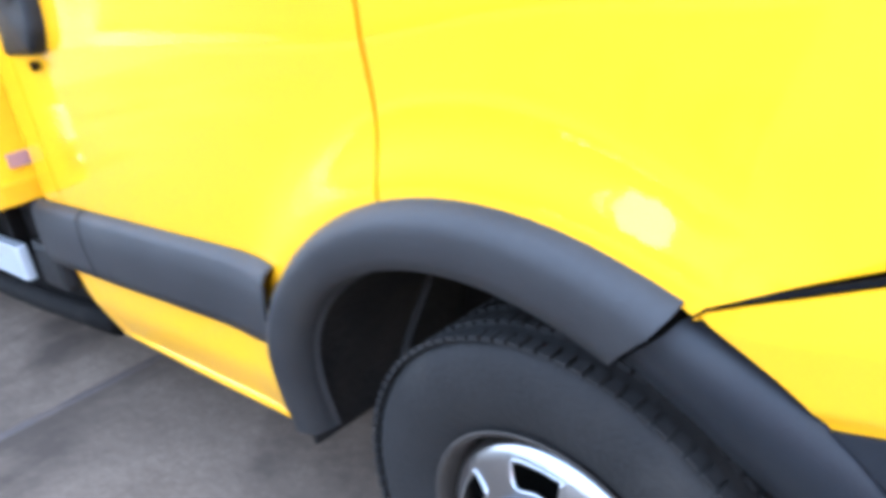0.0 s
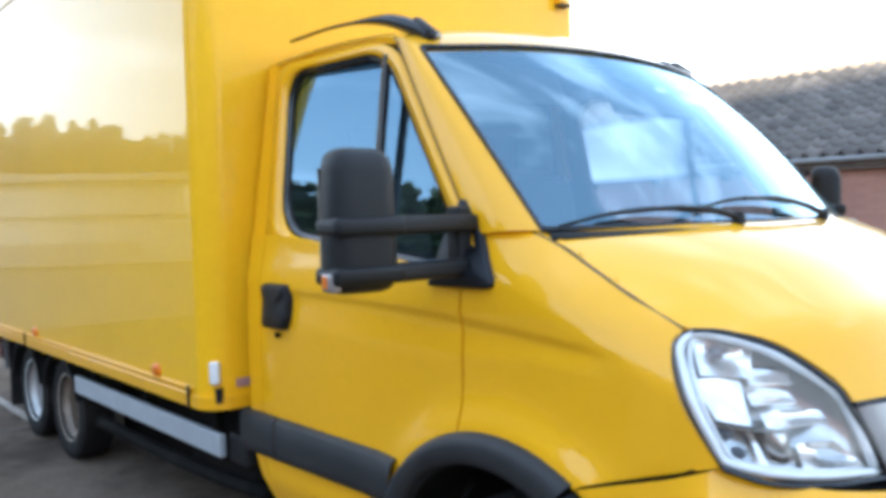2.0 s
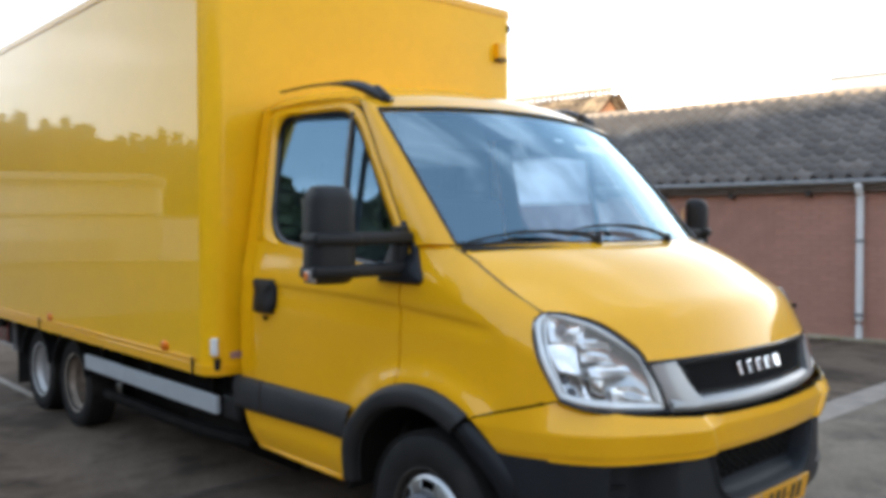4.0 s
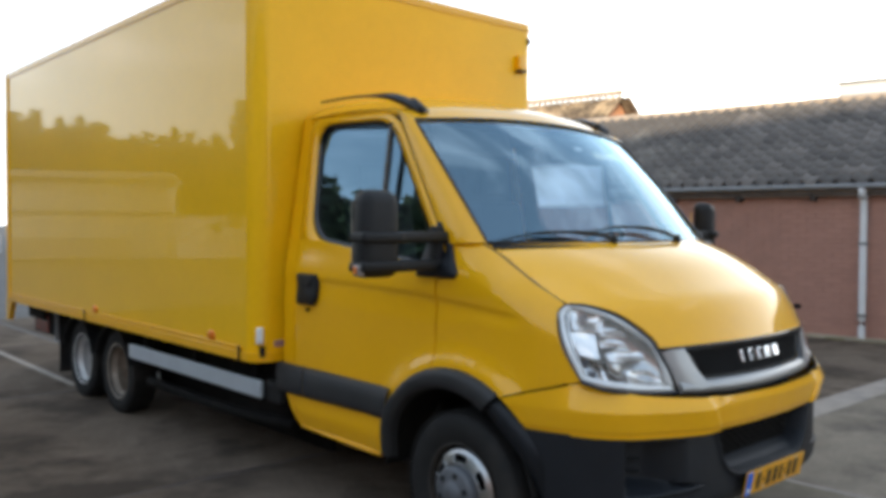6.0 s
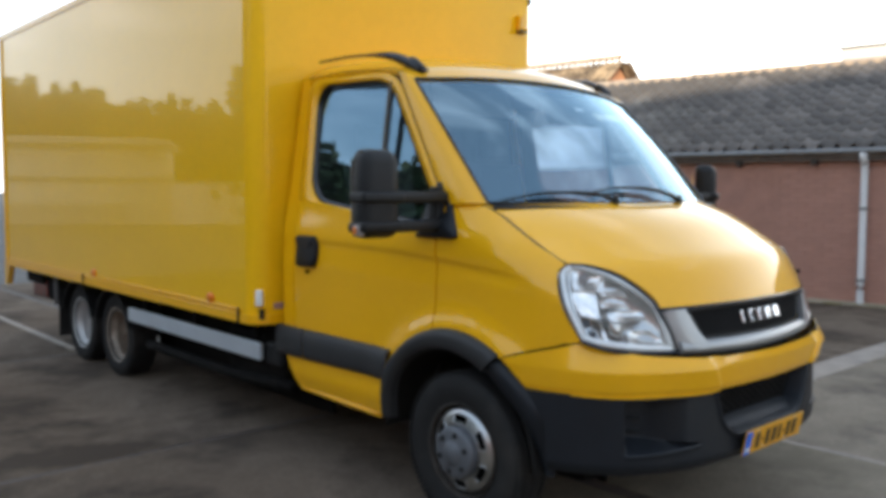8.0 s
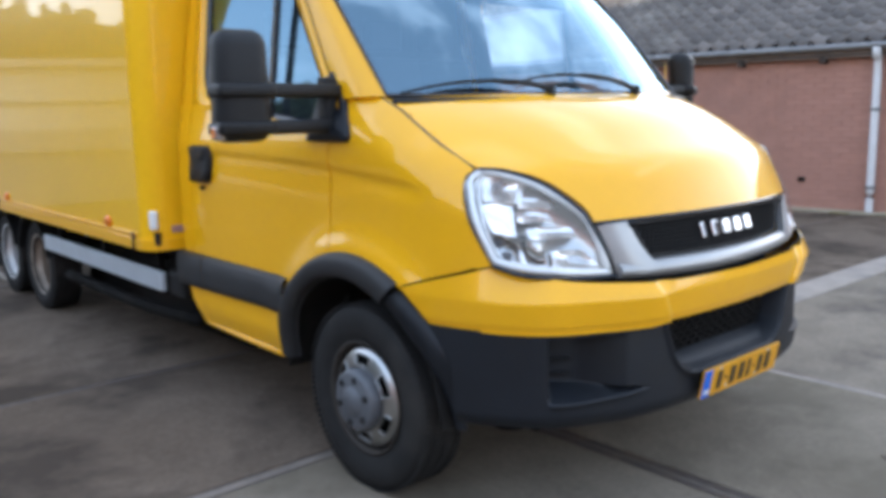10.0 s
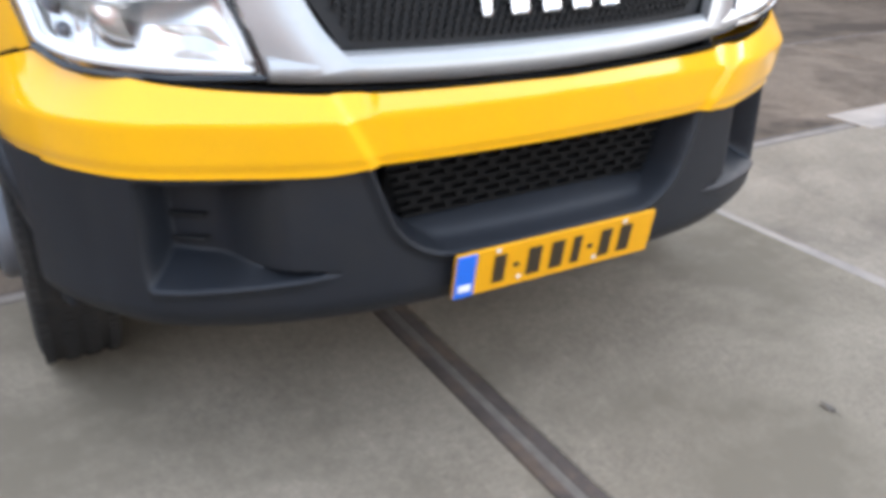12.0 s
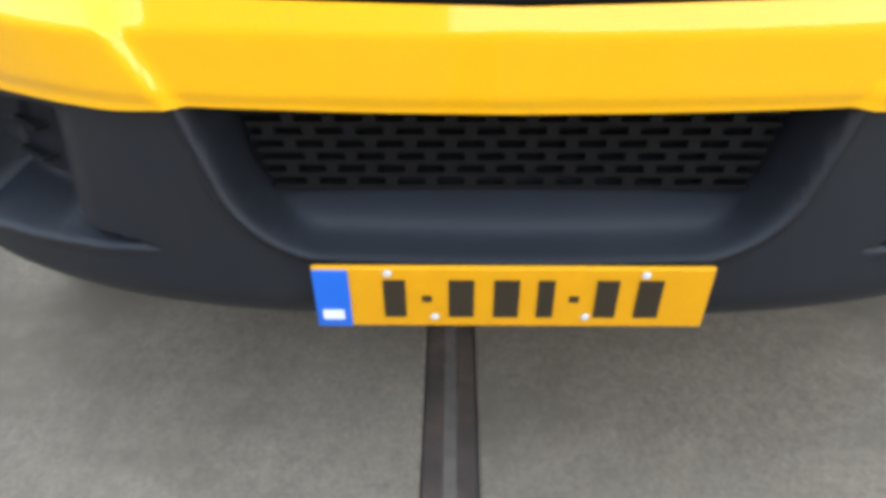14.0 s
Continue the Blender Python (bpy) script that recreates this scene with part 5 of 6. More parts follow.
# cargo box: floor rails, panels, corner posts, roof frame
BX0, BX1, BY, BZ0, BZ1, BR = -6.48, -1.545, 1.155, 0.735, 2.985, 0.11


def box_outline(grow=0.0, r=BR):
    """Outline of the cargo box from above, with its front corners rounded."""
    y = BY + grow
    f = BX1 + grow
    pts = [(BX0, -y), (f - r, -y)]
    pts += [(f - r + r * math.sin(radians(a)), -y + r - r * math.cos(radians(a))) for a in levels(10, 80, 7)]
    pts += [(f, -y + r), (f, 0.0), (f, y - r)]
    pts += [(f - r + r * math.cos(radians(a)), y - r + r * math.sin(radians(a))) for a in levels(10, 80, 7)]
    pts += [(f - r, y), (BX0, y)]
    return pts


def band(z0, z1, grow, r=BR, ks=range(22)):
    pts = box_outline(grow, r)
    n = len(pts)
    verts = [(x, y, z) for z in (z0, z1) for x, y in pts]
    faces = [(k, k + 1, n + k + 1, n + k) for k in ks]
    inner_pts = box_outline(grow - 0.03, r)
    verts += [(x, y, z) for z in (z0, z1) for x, y in inner_pts]
    faces += [(2 * n + k, 3 * n + k, 3 * n + k + 1, 2 * n + k + 1) for k in ks]
    faces += [(n + k, n + k + 1, 3 * n + k + 1, 3 * n + k) for k in ks] + [(k, 2 * n + k, 2 * n + k + 1, k + 1) for k in ks]
    used = sorted({i for f in faces for i in f})
    place = {i: j for j, i in enumerate(used)}
    return [verts[i] for i in used], [tuple(place[i] for i in f) for f in faces]


cargo = mesh_object("cargo_box", *band(BZ0 + 0.05, BZ1 - 0.05, 0.001, BR, range(1, 21)), BOX_FRONT, truck, "yellow cargo box with rounded front corners")
cargo.data.set_sharp_from_angle(angle=radians(40))
for k in (0, 21):
    mesh_object("side_panel", *band(BZ0 + 0.05, BZ1 - 0.05, 0.0, BR, (k,)), BOX_YELLOW, cargo, "glossy yellow side panel", smooth=False)
sheet("box_roof", [[Vector((x, y, BZ1 - 0.006 + 0.02 * (1 - (y / BY) ** 2))) for y in levels(-BY + 0.02, BY - 0.02, 8)] for x in levels(BX0 + 0.02, BX1 - 0.06, 10)], BOX_YELLOW, cargo, "", 0.02, (0, 0, -1))
part("box_back", block((0.04, 2 * BY - 0.05, 2.2), (BX0 + 0.03, 0, 1.86), 0.005), BOX_YELLOW, cargo)
mesh_object("top_rail", *band(BZ1 - 0.05, BZ1, 0.008), YELLOW, cargo, smooth=False)
mesh_object("bottom_rail", *band(BZ0, BZ0 + 0.05, 0.01), YELLOW, cargo, smooth=False)
for sgn in (-1, 1):
    part("side_trim", block((BX1 - BX0 - 0.2, 0.012, 0.012), ((BX0 + BX1) / 2 - 0.05, sgn * (BY + 0.006), BZ0 + 0.075), 0.003), YELLOW, cargo)
    part("rear_post", block((0.09, 0.05, 2.24), (BX0 + 0.03, sgn * (BY - 0.012), 1.86), 0.01), YELLOW, cargo)
    # tail of the box dropping behind the axles
    tail = [(BX0 - 0.10, BZ0 + 0.02), (BX0 + 0.10, BZ0 + 0.02), (BX0 - 0.03, 0.54), (BX0 - 0.10, 0.54)]
    bm = bmesh.new()
    f = bm.faces.new([bm.verts.new((x, sgn * (BY - 0.005), z)) for x, z in tail])
    ext = bmesh.ops.extrude_face_region(bm, geom=[f])
    bmesh.ops.translate(bm, vec=(0, -sgn * 0.05, 0), verts=[v for v in ext["geom"] if isinstance(v, bmesh.types.BMVert)])
    bmesh.ops.recalc_face_normals(bm, faces=bm.faces)
    part("tail_skirt", bm, YELLOW, cargo)
    for x in (-2.08, -4.05):
        marker = part("marker_lamp", lathe([(0.0, 0.016), (0.02, 0.015), (0.031, 0.008), (0.034, -0.004)], 18, "Y", (0, 0, 0)), AMBER, cargo, "orange side marker lamp", smooth=True)
        marker.location, marker.scale = (x, sgn * BY, 0.842), (1.5, sgn, 0.9)
    for x in (-1.72, -4.27):
        part("rail_slot", block((0.018, 0.012, 0.09), (x, sgn * (BY + 0.012), 0.775), 0.002), GLOSS_BLACK, cargo)
    lampw = part("corner_lamp", block((0.032, 0.04, 0.092), (-1.566, sgn * 1.118, 0.885), 0.01, 3, Euler((0, 0, sgn * 0.75))), WHITE, cargo, "white corner marker lamp", smooth=True)
    part("lamp_plug", lathe([(0.0, -0.03), (0.016, -0.03), (0.018, 0.03), (0.0, 0.03)], 12, "Z", (-1.556, sgn * 1.108, 0.795)), GLOSS_BLACK, lampw)
    part("front_label", block((0.006, 0.09, 0.035), (BX1 + 0.003, sgn * 0.995, 0.837), 0.002), MAUVE, cargo, "faded mauve label")
    if sgn < 0:
        continue
    part("box_lug", block((0.05, 0.075, 0.11), (BX1 + 0.02, sgn * 0.985, 2.69), 0.015, 2), YELLOW, cargo)
    part("lug_slot", block((0.06, 0.08, 0.014), (BX1 + 0.022, sgn * 0.985, 2.63), 0.002), JOINT, cargo)
    part("roof_lamp", block((0.03, 0.03, 0.05), (BX1 + 0.0, sgn * 1.085, 2.86), 0.01), GLOSS_BLACK, cargo)
part("under_box", block((0.25, 1.9, 0.22), (-1.68, 0, 0.66), 0.02), DARK, truck)


# ---- the yard: concrete slabs in steel edging ----
ground = thing("ground", "concrete slab yard with joints", "ground", kind="structure")
part("yard_base", block((700, 700, 0.1), (0, 0, -0.062)), GROUND, ground)
XJ = [-11.6, -8.4, -5.2, -1.99, -0.39, 2.81, 6.0, 9.2]
YJ = [-8.8, -5.9, -3.0, -0.081, 1.36, 4.3, 7.2, 10.0]
slab_mesh = {}
for i in range(len(XJ) - 1):
    for j in range(len(YJ) - 1):
        x0, x1 = XJ[i] + (0.042 if XJ[i] == -0.39 else 0.02 if i else 0), XJ[i + 1] - (0.042 if XJ[i + 1] == -0.39 else 0.02)
        y0 = YJ[j] + (0.05 if j == 3 else 0.008)
        y1 = YJ[j + 1] - (0.05 if j == 2 else 0.008)
        # brighter copies ahead of the truck and beyond it paint in more daylight
        mat = CONCRETE if XJ[i] < -0.5 else CONCRETE_LIT_FAR if YJ[j] > 1 else CONCRETE_LIT
        key = (round(x1 - x0, 3), round(y1 - y0, 3), mat.name)
        if key not in slab_mesh:
            ob = part("slab", block((x1 - x0, y1 - y0, 0.06), (0, 0, -0.03), 0.006, 1), mat, ground)
            slab_mesh[key] = ob.data
        else:
            ob = new("slab", slab_mesh[key])
            ob.parent = ground
        ob.location = ((x0 + x1) / 2, (y0 + y1) / 2, random.uniform(-0.002, 0.002))
        ob.rotation_euler = (random.uniform(-0.0006, 0.0006), random.uniform(-0.0006, 0.0006), 0)
mid_x, len_x, mid_y, len_y = (XJ[0] + XJ[-1]) / 2, XJ[-1] - XJ[0], (YJ[0] + YJ[-1]) / 2, YJ[-1] - YJ[0]
for y in YJ:
    if abs(y + 0.081) < 0.01:
        for dy in (-0.0295, 0.0295):
            part("slab_edging", block((len_x, 0.035, 0.03), (mid_x, y + dy, -0.016), 0.003, 1), JOINT, ground)
        part("joint_fill", block((len_x, 0.024, 0.03), (mid_x, y, -0.019), 0.0), SAND, ground)
    else:
        part("joint_fill", block((len_x, 0.05 if abs(y - 1.36) < 0.01 else 0.02, 0.03), (mid_x, y, -0.013 if abs(y - 1.36) < 0.01 else -0.02), 0.002, 1), PALE if abs(y - 1.36) < 0.01 else SAND, ground)
for x in XJ:
    part("joint_fill", block((0.046 if x == -0.39 else 0.05, len_y, 0.02), (x, mid_y, -0.0125), 0.0), TAN if x == -0.39 else JOINT, ground)
    if x == -0.39:
        for dx in (-0.035, 0.035):
            part("slab_edging", block((0.024, len_y, 0.02), (x + dx, mid_y, -0.0145), 0.0), JOINT, ground)
part("pale_line", block((4.4, 0.07, 0.012), (-7.6, -0.87, 0.0), 0.003, 1), PALE, ground)
part("pale_band", block((0.27, 4.2, 0.012), (-0.42, 4.95, 0.0), 0.004, 1), PALE, ground)

leaf = thing("dry_leaf", "small dry brown leaf lying on the concrete", "leaf", (1.19, 0.632, 0.004), -8)
bm = bmesh.new()
rim = [(0.024 * math.cos(a), 0.007 * math.sin(a) * (1 - 0.3 * math.cos(a)), 0.004 * math.sin(2 * a) + 0.003) for a in (math.tau * k / 14 for k in range(14))]
top_face = bm.faces.new([bm.verts.new(p) for p in rim])
ext = bmesh.ops.extrude_face_region(bm, geom=[top_face])
bmesh.ops.translate(bm, vec=(0, 0, 0.0015), verts=[v for v in ext["geom"] if isinstance(v, bmesh.types.BMVert)])
bmesh.ops.recalc_face_normals(bm, faces=bm.faces)
blade = part("blade", bm, SAND, leaf)
part("stalk", tube([(0.022, 0, 0.004), (0.032, 0.003, 0.005), (0.042, 0.002, 0.001)], 0.0009, 5), SAND, leaf)

# ---- brick garages beyond the truck ----
WALL_RZ, WALL_AT = math.degrees(math.atan(0.12)), Vector((-1.73, 8.06, -0.085))
garage = thing("garage_row", "low brick garages with a dark tiled roof", "building", WALL_AT, WALL_RZ)
garage.scale = (1.056, 1.056, 1.056)
L0, L1, EAVE, RZ_, RD = -11.0, 9.0, 2.02, 3.50, 3.0
wall = part("wall", block((L1 - L0, 0.22, 2.1), ((L0 + L1) / 2, 0.116, 1.05)), MORTAR, garage)
part("back_wall", block((L1 - L0, 0.22, 2.0), ((L0 + L1) / 2, 6.0, 1.0)), MORTAR, garage)
part("gable", block((0.22, 5.8, 2.0), (L0 + 0.1, 3.0, 1.0)), MORTAR, garage)
part("gable", block((0.22, 5.8, 2.0), (L1 - 0.1, 3.0, 1.0)), MORTAR, garage)
pitch = math.atan2(RZ_ - EAVE, RD + 0.12)
slope = math.hypot(RZ_ - EAVE, RD + 0.12)
for sgn, y0 in ((1, -0.12), (-1, 6.12)):
    b = block((L1 - L0 + 0.3, slope, 0.05), (0, 0, 0))
    bmesh.ops.transform(b, matrix=Matrix.Translation(((L0 + L1) / 2, y0 + sgn * (RD + 0.12) / 2, (EAVE + RZ_) / 2 + 0.01)) @ Matrix.Rotation(sgn * pitch, 4, "X"), verts=b.verts)
    part("roof_deck", b, TILE, garage)
gut = lathe([(0.031, L0), (0.036, L0), (0.036, L1), (0.031, L1)], 16, "X", (0, -0.17, EAVE + 0.0))
part("gutter", gut, ZINC, garage, smooth=True)
part("fascia", block((L1 - L0, 0.03, 0.14), ((L0 + L1) / 2, -0.09, EAVE - 0.05), 0.004), FASCIA, garage)
part("soffit", block((L1 - L0, 0.12, 0.02), ((L0 + L1) / 2, -0.05, EAVE - 0.09)), WOOD_DARK, garage)
for k in range(20):
    part("rafter_end", block((0.07, 0.12, 0.09), (L0 + 0.5 + k * 0.98, -0.06, EAVE - 0.13), 0.005), WOOD_DARK, garage)
for x in (-0.10, 6.5, -7.0):
    pipe = part("downpipe", tube([(x, -0.165, EAVE - 0.02), (x, -0.14, EAVE - 0.12), (x, -0.07, EAVE - 0.22), (x, -0.06, 1.0), (x, -0.06, 0.05), (x, -0.12, 0.02)], 0.045, 12, 40), PVC, garage, "grey rainwater downpipe", smooth=True)
    for z in (0.4, 1.3):
        part("pipe_clip", lathe([(0.049, z - 0.02), (0.054, z - 0.02), (0.054, z + 0.02), (0.049, z + 0.02)], 16, "Z", (x, -0.06, 0)), ZINC, pipe)
part("wall_vent", block((0.09, 0.02, 0.06), (-0.9, -0.0, 0.46), 0.004), GLOSS_BLACK, garage)
moss = []
for k in range(150):
    x = random.uniform(L0, L1)
    moss.append(block((random.uniform(0.15, 0.5), random.uniform(0.08, 0.2), random.uniform(0.02, 0.05)), (x, random.uniform(-0.12, 0.0), 0.09), 0.008, 1))
part("wall_kerb", block((L1 - L0, 0.15, 0.16), ((L0 + L1) / 2, -0.07, 0.035), 0.012, 1), KERB, garage, "pale worn concrete strip along the wall")
tagged(part("moss_strip", join(*moss), MOSS, garage), kind="stuff")

# bricks of the seen wall, laid in stretcher bond
bl, bh, mort = 0.21, 0.052, 0.012
b = block((bl, 0.03, bh), (0, 0, 0), 0.003, 1)
brick_me = None
verts_rest, faces_rest = [], []
count = 0
for r in range(30):
    z = 0.03 + r * (bh + mort) + bh / 2
    if z > 1.95:
        break
    for k in range(int((L1 - L0) / (bl + mort))):
        x = L0 + 0.1 + k * (bl + mort) + (0.11 if r % 2 else 0)
        near = -1.1 < x < 1.0 and z < 1.95
        if near and count < 300:
            if brick_me is None:
                ob = part("brick", b, BRICK, wall)
                brick_me = ob.data
            else:
                ob = new("brick", brick_me)
                ob.parent = wall
            ob.location = (x, 0.012 + random.uniform(-0.002, 0.002), z)
            count += 1
        else:
            o = len(verts_rest)
            d = random.uniform(-0.002, 0.002)
            for dx, dy, dz in ((-1, 0, -1), (1, 0, -1), (1, 0, 1), (-1, 0, 1), (-1, 1, -1), (1, 1, -1), (1, 1, 1), (-1, 1, 1)):
                verts_rest.append((x + dx * bl / 2, -0.003 + d + 0.03 * dy, z + dz * bh / 2))
            faces_rest += [(o, o + 1, o + 2, o + 3), (o, o + 4, o + 5, o + 1), (o + 3, o + 2, o + 6, o + 7), (o, o + 3, o + 7, o + 4), (o + 1, o + 5, o + 6, o + 2)]
tagged(mesh_object("brickwork", verts_rest, faces_rest, BRICK, wall, smooth=False), kind="stuff")


# roof tiles: pantiles with a rolled edge, overlapping course on course
def pantile(w=0.24, l=0.40):
    verts, faces = [], []
    prof = [(-0.5, 0.03), (-0.42, 0.052), (-0.32, 0.055), (-0.22, 0.03), (-0.05, 0.008), (0.2, 0.004), (0.42, 0.018), (0.5, 0.03)]
    for v, lift in ((0.0, 0.022), (1.0, 0.0)):
        for u, h in prof:
            verts.append((u * w, v * l, h + lift))
    n = len(prof)
    faces = [(k, k + 1, n + k + 1, n + k) for k in range(n - 1)]
    verts += [(u * w, 0, h - 0.004) for u, h in prof]
    faces += [(2 * n + k, 2 * n + k + 1, k + 1, k) for k in range(n - 1)]
    return verts, faces


TW, TL = 0.205, 0.26
tv, tf = pantile(0.212, 0.31)
turn = Matrix.Rotation(pitch, 4, "X")
tile_me = None
rest_v, rest_f = [], []
roof_part = part("roof_tiles", block((0.1, 0.1, 0.02), (L0 + 0.3, 3.0, RZ_ - 0.03)), TILE, garage)
count = 0
rows_n = int(slope / TL) + 1
for r in range(rows_n):
    for k in range(int((L1 - L0) / TW)):
        x = L0 + k * TW
        d = r * TL
        if d > slope - 0.1:
            continue
        p = Vector((x, -0.14, EAVE + 0.035)) + turn @ Vector((0, d, 0))
        if -2.6 < x < 1.9 and r < 13 and count < 300:
            if tile_me is None:
                ob = mesh_object("roof_tile", tv, tf, TILE, roof_part)
                tile_me = ob.data
            else:
                ob = new("roof_tile", tile_me)
                ob.parent = roof_part
            ob.matrix_local = Matrix.Translation(p) @ turn @ Matrix.Rotation(random.uniform(-0.012, 0.012), 4, "Z")
            count += 1
        else:
            o = len(rest_v)
            m = Matrix.Translation(p) @ turn @ Matrix.Rotation(random.uniform(-0.012, 0.012), 4, "Z")
            rest_v += [m @ Vector(v) for v in tv]
            rest_f += [tuple(o + i for i in f) for f in tf]
tagged(mesh_object("roof_course", rest_v, rest_f, TILE, roof_part), kind="stuff")
ridge_bm = lathe([(0.10, 0.0), (0.112, 0.02), (0.105, 0.40), (0.10, 0.42)], 14, "X")
for v in ridge_bm.verts:
    v.co.z *= 0.8
ridge_first = None
for k in range(int((L1 - L0) / 0.4)):
    if ridge_first is None:
        ridge_first = part("ridge_tile", ridge_bm, RIDGE, garage, smooth=True)
        ob = ridge_first
    else:
        ob = new("ridge_tile", ridge_first.data)
        ob.parent = garage
    ob.location = (L0 + k * 0.4, RD, RZ_ + 0.03 + random.uniform(-0.006, 0.006))

# higher house showing behind the garages, its tiled roof and gable coloured as sunlit
house = thing("far_house", "brick house with a tiled roof behind the garages", "house", (-11.97, 14.24, -0.085), WALL_RZ)
house.scale = (1.056, 1.056, 1.056)
part("wall", block((9.0, 5.0, 3.2), (-4.6, 2.6, 1.6)), SUNLIT_BRICK, house)
g = bmesh.new()
tri_pts = [(-0.1, 0.1, 3.2), (-0.1, 5.1, 3.2), (-0.1, 2.6, 5.1)]
f = g.faces.new([g.verts.new(p) for p in tri_pts])
ext = bmesh.ops.extrude_face_region(g, geom=[f])
bmesh.ops.translate(g, vec=(-9.0, 0, 0), verts=[v for v in ext["geom"] if isinstance(v, bmesh.types.BMVert)])
bmesh.ops.recalc_face_normals(g, faces=g.faces)
part("gable", g, SUNLIT_BRICK, house)
hv, hf = [], []
hp = math.atan2(2.1, 2.9)
for sgn, y0 in ((1, -0.3), (-1, 5.5)):
    tm = Matrix.Rotation(hp, 4, "X") if sgn > 0 else Matrix.Rotation(math.pi, 4, "Z") @ Matrix.Rotation(hp, 4, "X")
    for r in range(13):
        for k in range(44):
            o = len(hv)
            x = 0.15 - k * 0.205
            p = Vector((x, y0, 3.08)) + tm @ Vector((0, r * TL, 0))
            m = Matrix.Translation(p) @ tm
            hv += [m @ Vector(v) for v in tv]
            hf += [tuple(o + i for i in fc) for fc in tf]
tagged(mesh_object("roof", hv, hf, SUNLIT_TILE, house, "brown pantiles"), kind="stuff")
part("ridge", tube([(0.08, 2.6, 5.24), (-4, 2.6, 5.24), (-9.0, 2.6, 5.24)], 0.08, 10), RIDGE, house)
far = thing("far_shed", "white building with a dark flat roof edge behind the garages", "building", (-7.4, 20.5, 0), WALL_RZ)
part("wall", block((14, 6, 5.5), (7.0, 3, 2.75)), WHITE_WALL, far)
part("roof_edge", block((14.2, 6.2, 0.07), (7.0, 3, 5.53), 0.02), HALL_ROOF, far)

# ---- behind the camera, seen in the paint and the glass ----
hall = thing("pale_hall", "low pale hall across the yard", "building", (-31, -13, 0), -64)
part("wall", block((22.6, 8, 3.3), (-10.7, -4, 1.65)), RENDER_WALL, hall)
part("roof", block((23, 9, 0.3), (-10.7, -4, 3.42), 0.03), HALL_ROOF, hall)
part("wall_ledge", block((22.7, 0.2, 0.12), (-10.7, 0.05, 1.95), 0.02), HALL_ROOF, hall)
part("plinth", block((21.4, 0.14, 0.9), (-11.9, 0.04, 0.45), 0.02), HALL_ROOF, hall)
low_wall = thing("yard_wall", "low white rendered wall beside the hall", "wall", (-31, -13, 0), -64)
part("wall", block((21, 0.3, 1.75), (11.2, -0.3, 0.875), 0.01), WHITE_WALL, low_wall)
part("coping", block((21.1, 0.4, 0.1), (11.2, -0.3, 1.8), 0.01), HALL_ROOF, low_wall)
block_house = thing("tall_house", "tall brick block behind the hall", "building", (-44.5, -7.4, 0), -82)
part("wall", block((5, 6, 7.6), (0, -3, 3.8)), BRICK, block_house)
for r in range(2):
    for k in range(3):
        part("window", block((1.1, 0.08, 1.3), (-1.6 + 1.6 * k, 0.03, 2.0 + 2.9 * r), 0.01), DULL_GLASS, block_house)

# unseen terrace, added and sized to shade the whole yard up to the ridge
terrace = thing("brick_terrace", "long unseen brick terrace added to shade the yard", "building", (19.3, -23.0, 0), 40)
part("wall", block((64, 8, 8.9), (0, -4, 4.45)), BRICK, terrace)
part("roof", block((64.6, 8.6, 1.2), (0, -4, 9.5), 0.05), HALL_ROOF, terrace)
for r in range(3):
    for k in range(16):
        part("window", block((1.3, 0.08, 1.4), (-30 + 4 * k, 0.03, 1.6 + 2.6 * r), 0.01), DULL_GLASS, terrace)


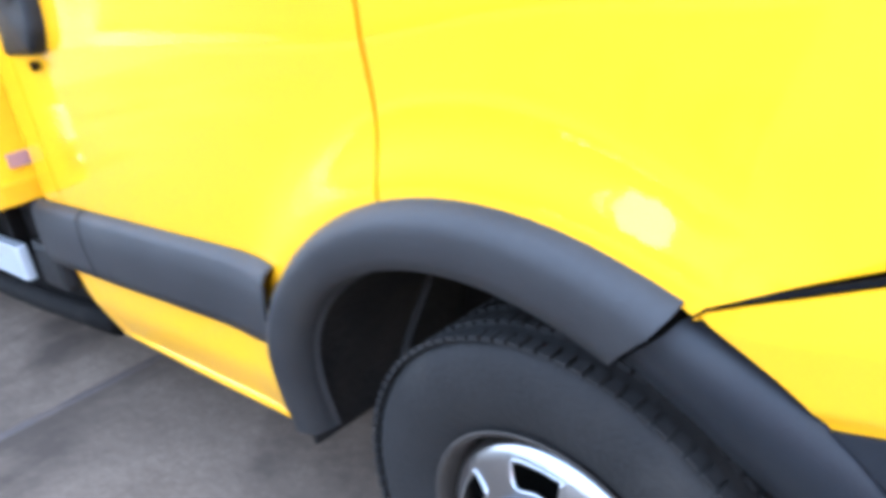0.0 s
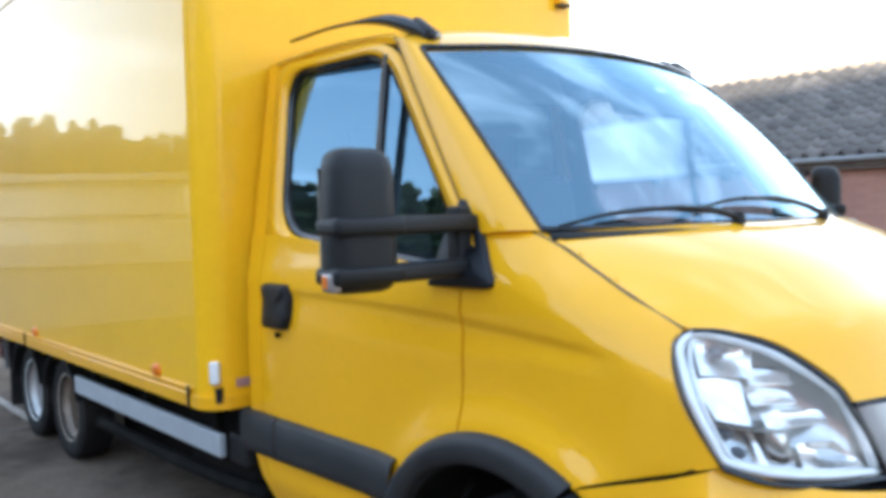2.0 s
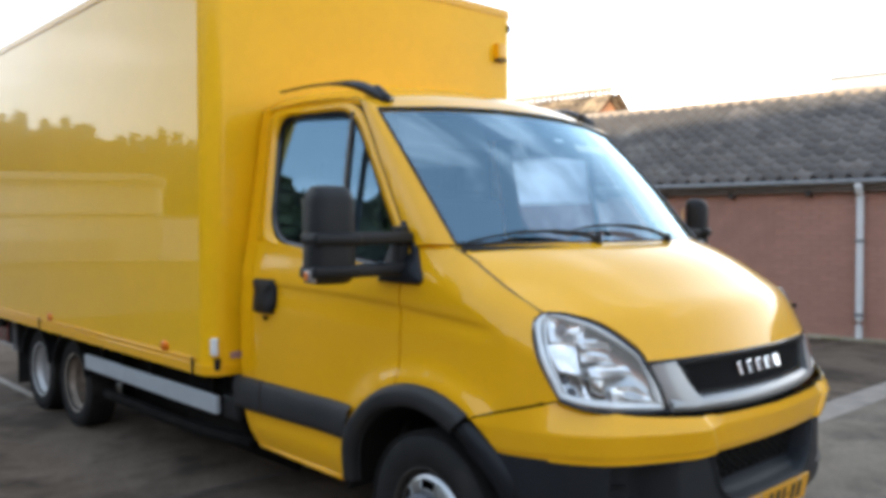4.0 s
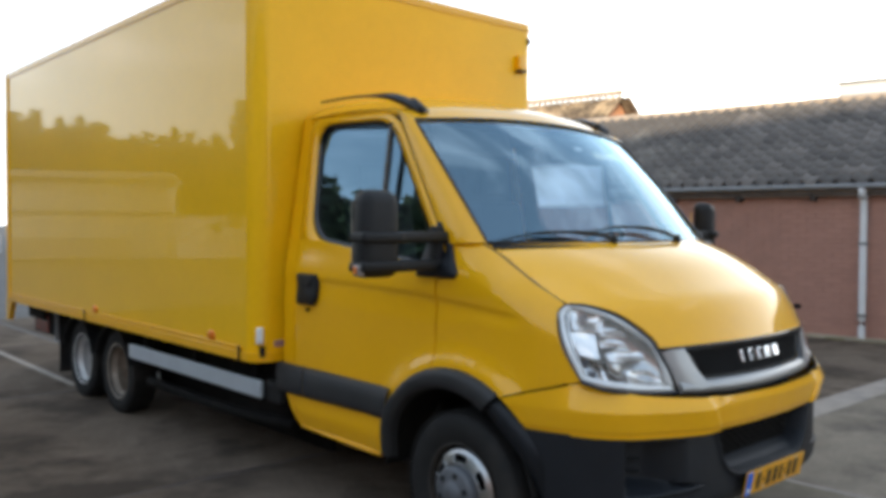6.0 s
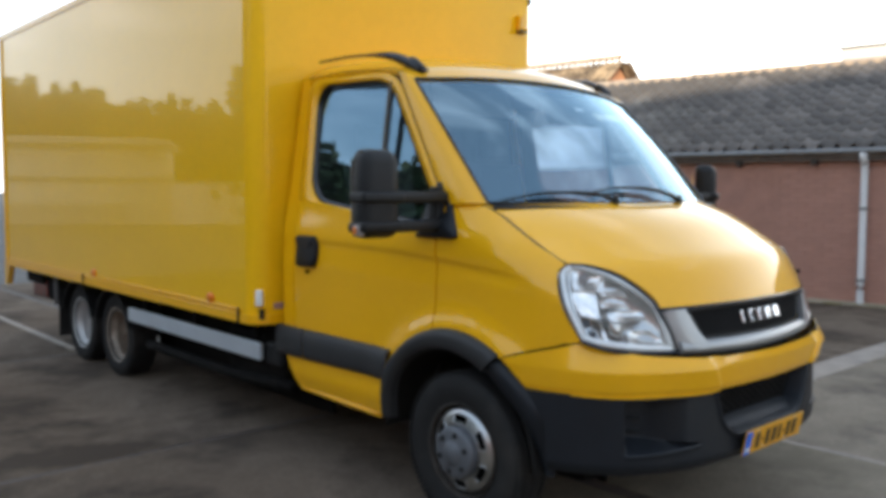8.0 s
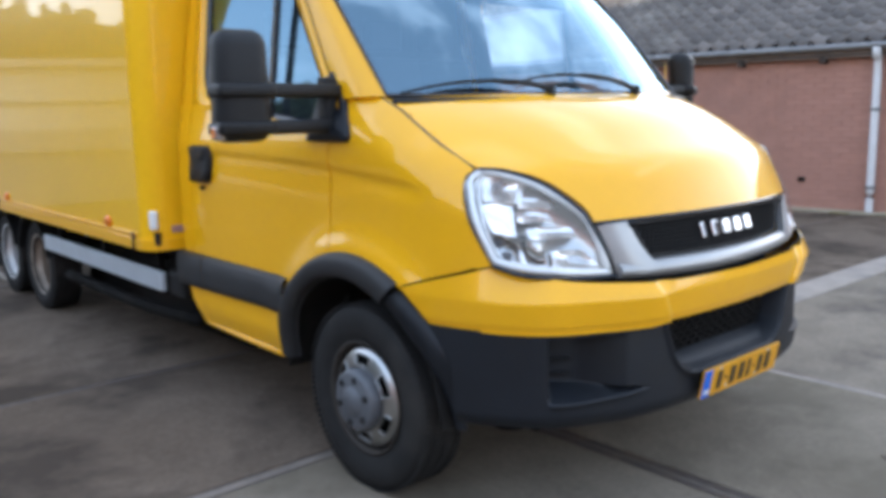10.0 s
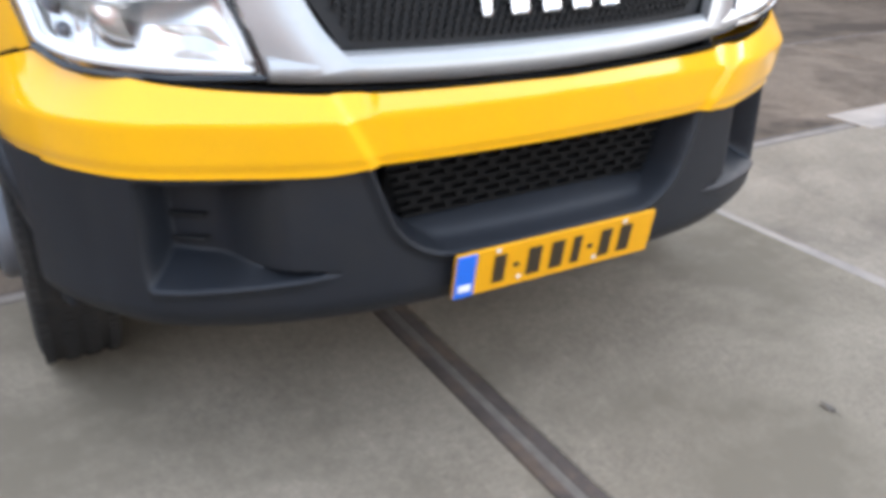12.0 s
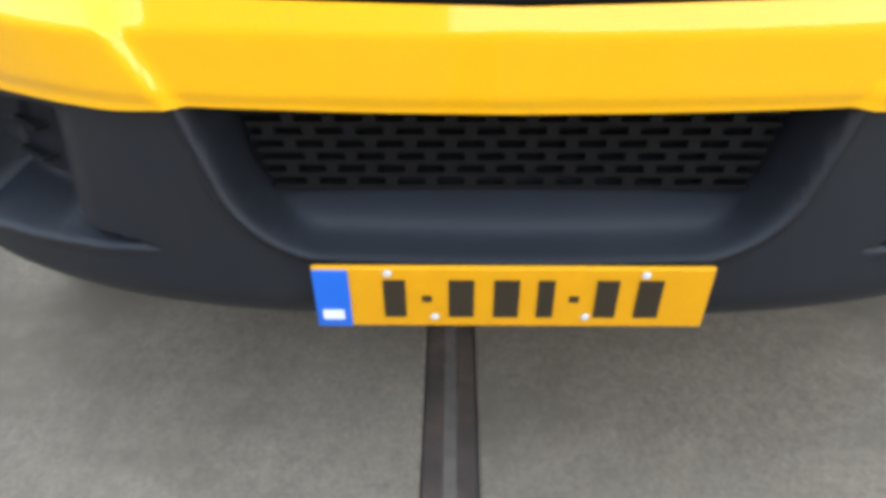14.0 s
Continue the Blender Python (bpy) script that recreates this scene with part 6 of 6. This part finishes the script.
def leaf_clump(n, spread, size, seed):
    """Leaves round a handful of upright limbs of uneven height, so that the crown's outline is jagged."""
    rnd = random.Random(seed)
    limbs = [(rnd.gauss(0, 1) * spread[0], rnd.gauss(0, 1) * spread[1], rnd.uniform(0.5, 1.0), rnd.uniform(0.22, 0.5)) for _ in range(15)]
    verts, faces = [], []
    for _ in range(n):
        lx, ly, top, wide = rnd.choice(limbs)
        h = rnd.random() ** 0.8
        w = wide * (1.25 - h)
        c = Vector((lx * (1.1 - 0.3 * h) + rnd.gauss(0, w), ly * (1.1 - 0.3 * h) + rnd.gauss(0, w), h * top * spread[2]))
        q = Euler((rnd.uniform(0, 6.3), rnd.uniform(0, 6.3), rnd.uniform(0, 6.3))).to_matrix()
        o = len(verts)
        s = size * rnd.uniform(0.6, 1.4)
        for dx, dy in ((-1, -0.5), (0.2, -0.7), (1, 0.1), (0.3, 0.8), (-0.7, 0.5)):
            verts.append(c + q @ Vector((dx * s, dy * s, rnd.uniform(-0.2, 0.2) * s)))
        faces.append((o, o + 1, o + 2, o + 3, o + 4))
    return verts, faces


tree_kinds = []
for kind_no in range(3):
    cv, cf = leaf_clump(4200, (0.8 + 0.3 * kind_no, 0.8 + 0.3 * kind_no, 5.4 - 0.5 * kind_no), 0.13, 11 + kind_no)
    tree_kinds.append((cv, cf))
trees = []
for k in range(140):
    a = radians(-168 + k * 1.0 + random.uniform(-0.6, 0.6))
    tall = -142 < math.degrees(a) < -112  # nearer trees past the corner of the hall
    d = random.uniform(24, 28) if tall else random.uniform(42, 54)
    at = (-3 + d * math.cos(a), -1 + d * math.sin(a), 0)
    if k < 3:
        tree = thing("tree", "tall green tree across the yard", "tree", at, random.uniform(0, 360), group="tree belt")
        part("trunk", tube([(0, 0, 0), (0.05, 0.02, 2.2), (0, 0, 4.6)], lambda t: 0.17 - 0.13 * t, 8, 8), BARK, tree)
        cv, cf = tree_kinds[k]
        crown = mesh_object("crown", [v + Vector((0, 0, 1.0)) for v in cv], cf, FOLIAGE, tree, smooth=False)
        trees.append(tree)
    else:
        tree = copy_thing(trees[k % 3], pose(*at, 0, 0, random.uniform(0, 360)))
    sc = random.uniform(1.25, 1.45) if tall else random.uniform(1.0, 1.45)
    if tall and math.degrees(a) > -132:
        sc += 0.2
    tree.scale = (sc * 1.1, sc * 1.1, sc)
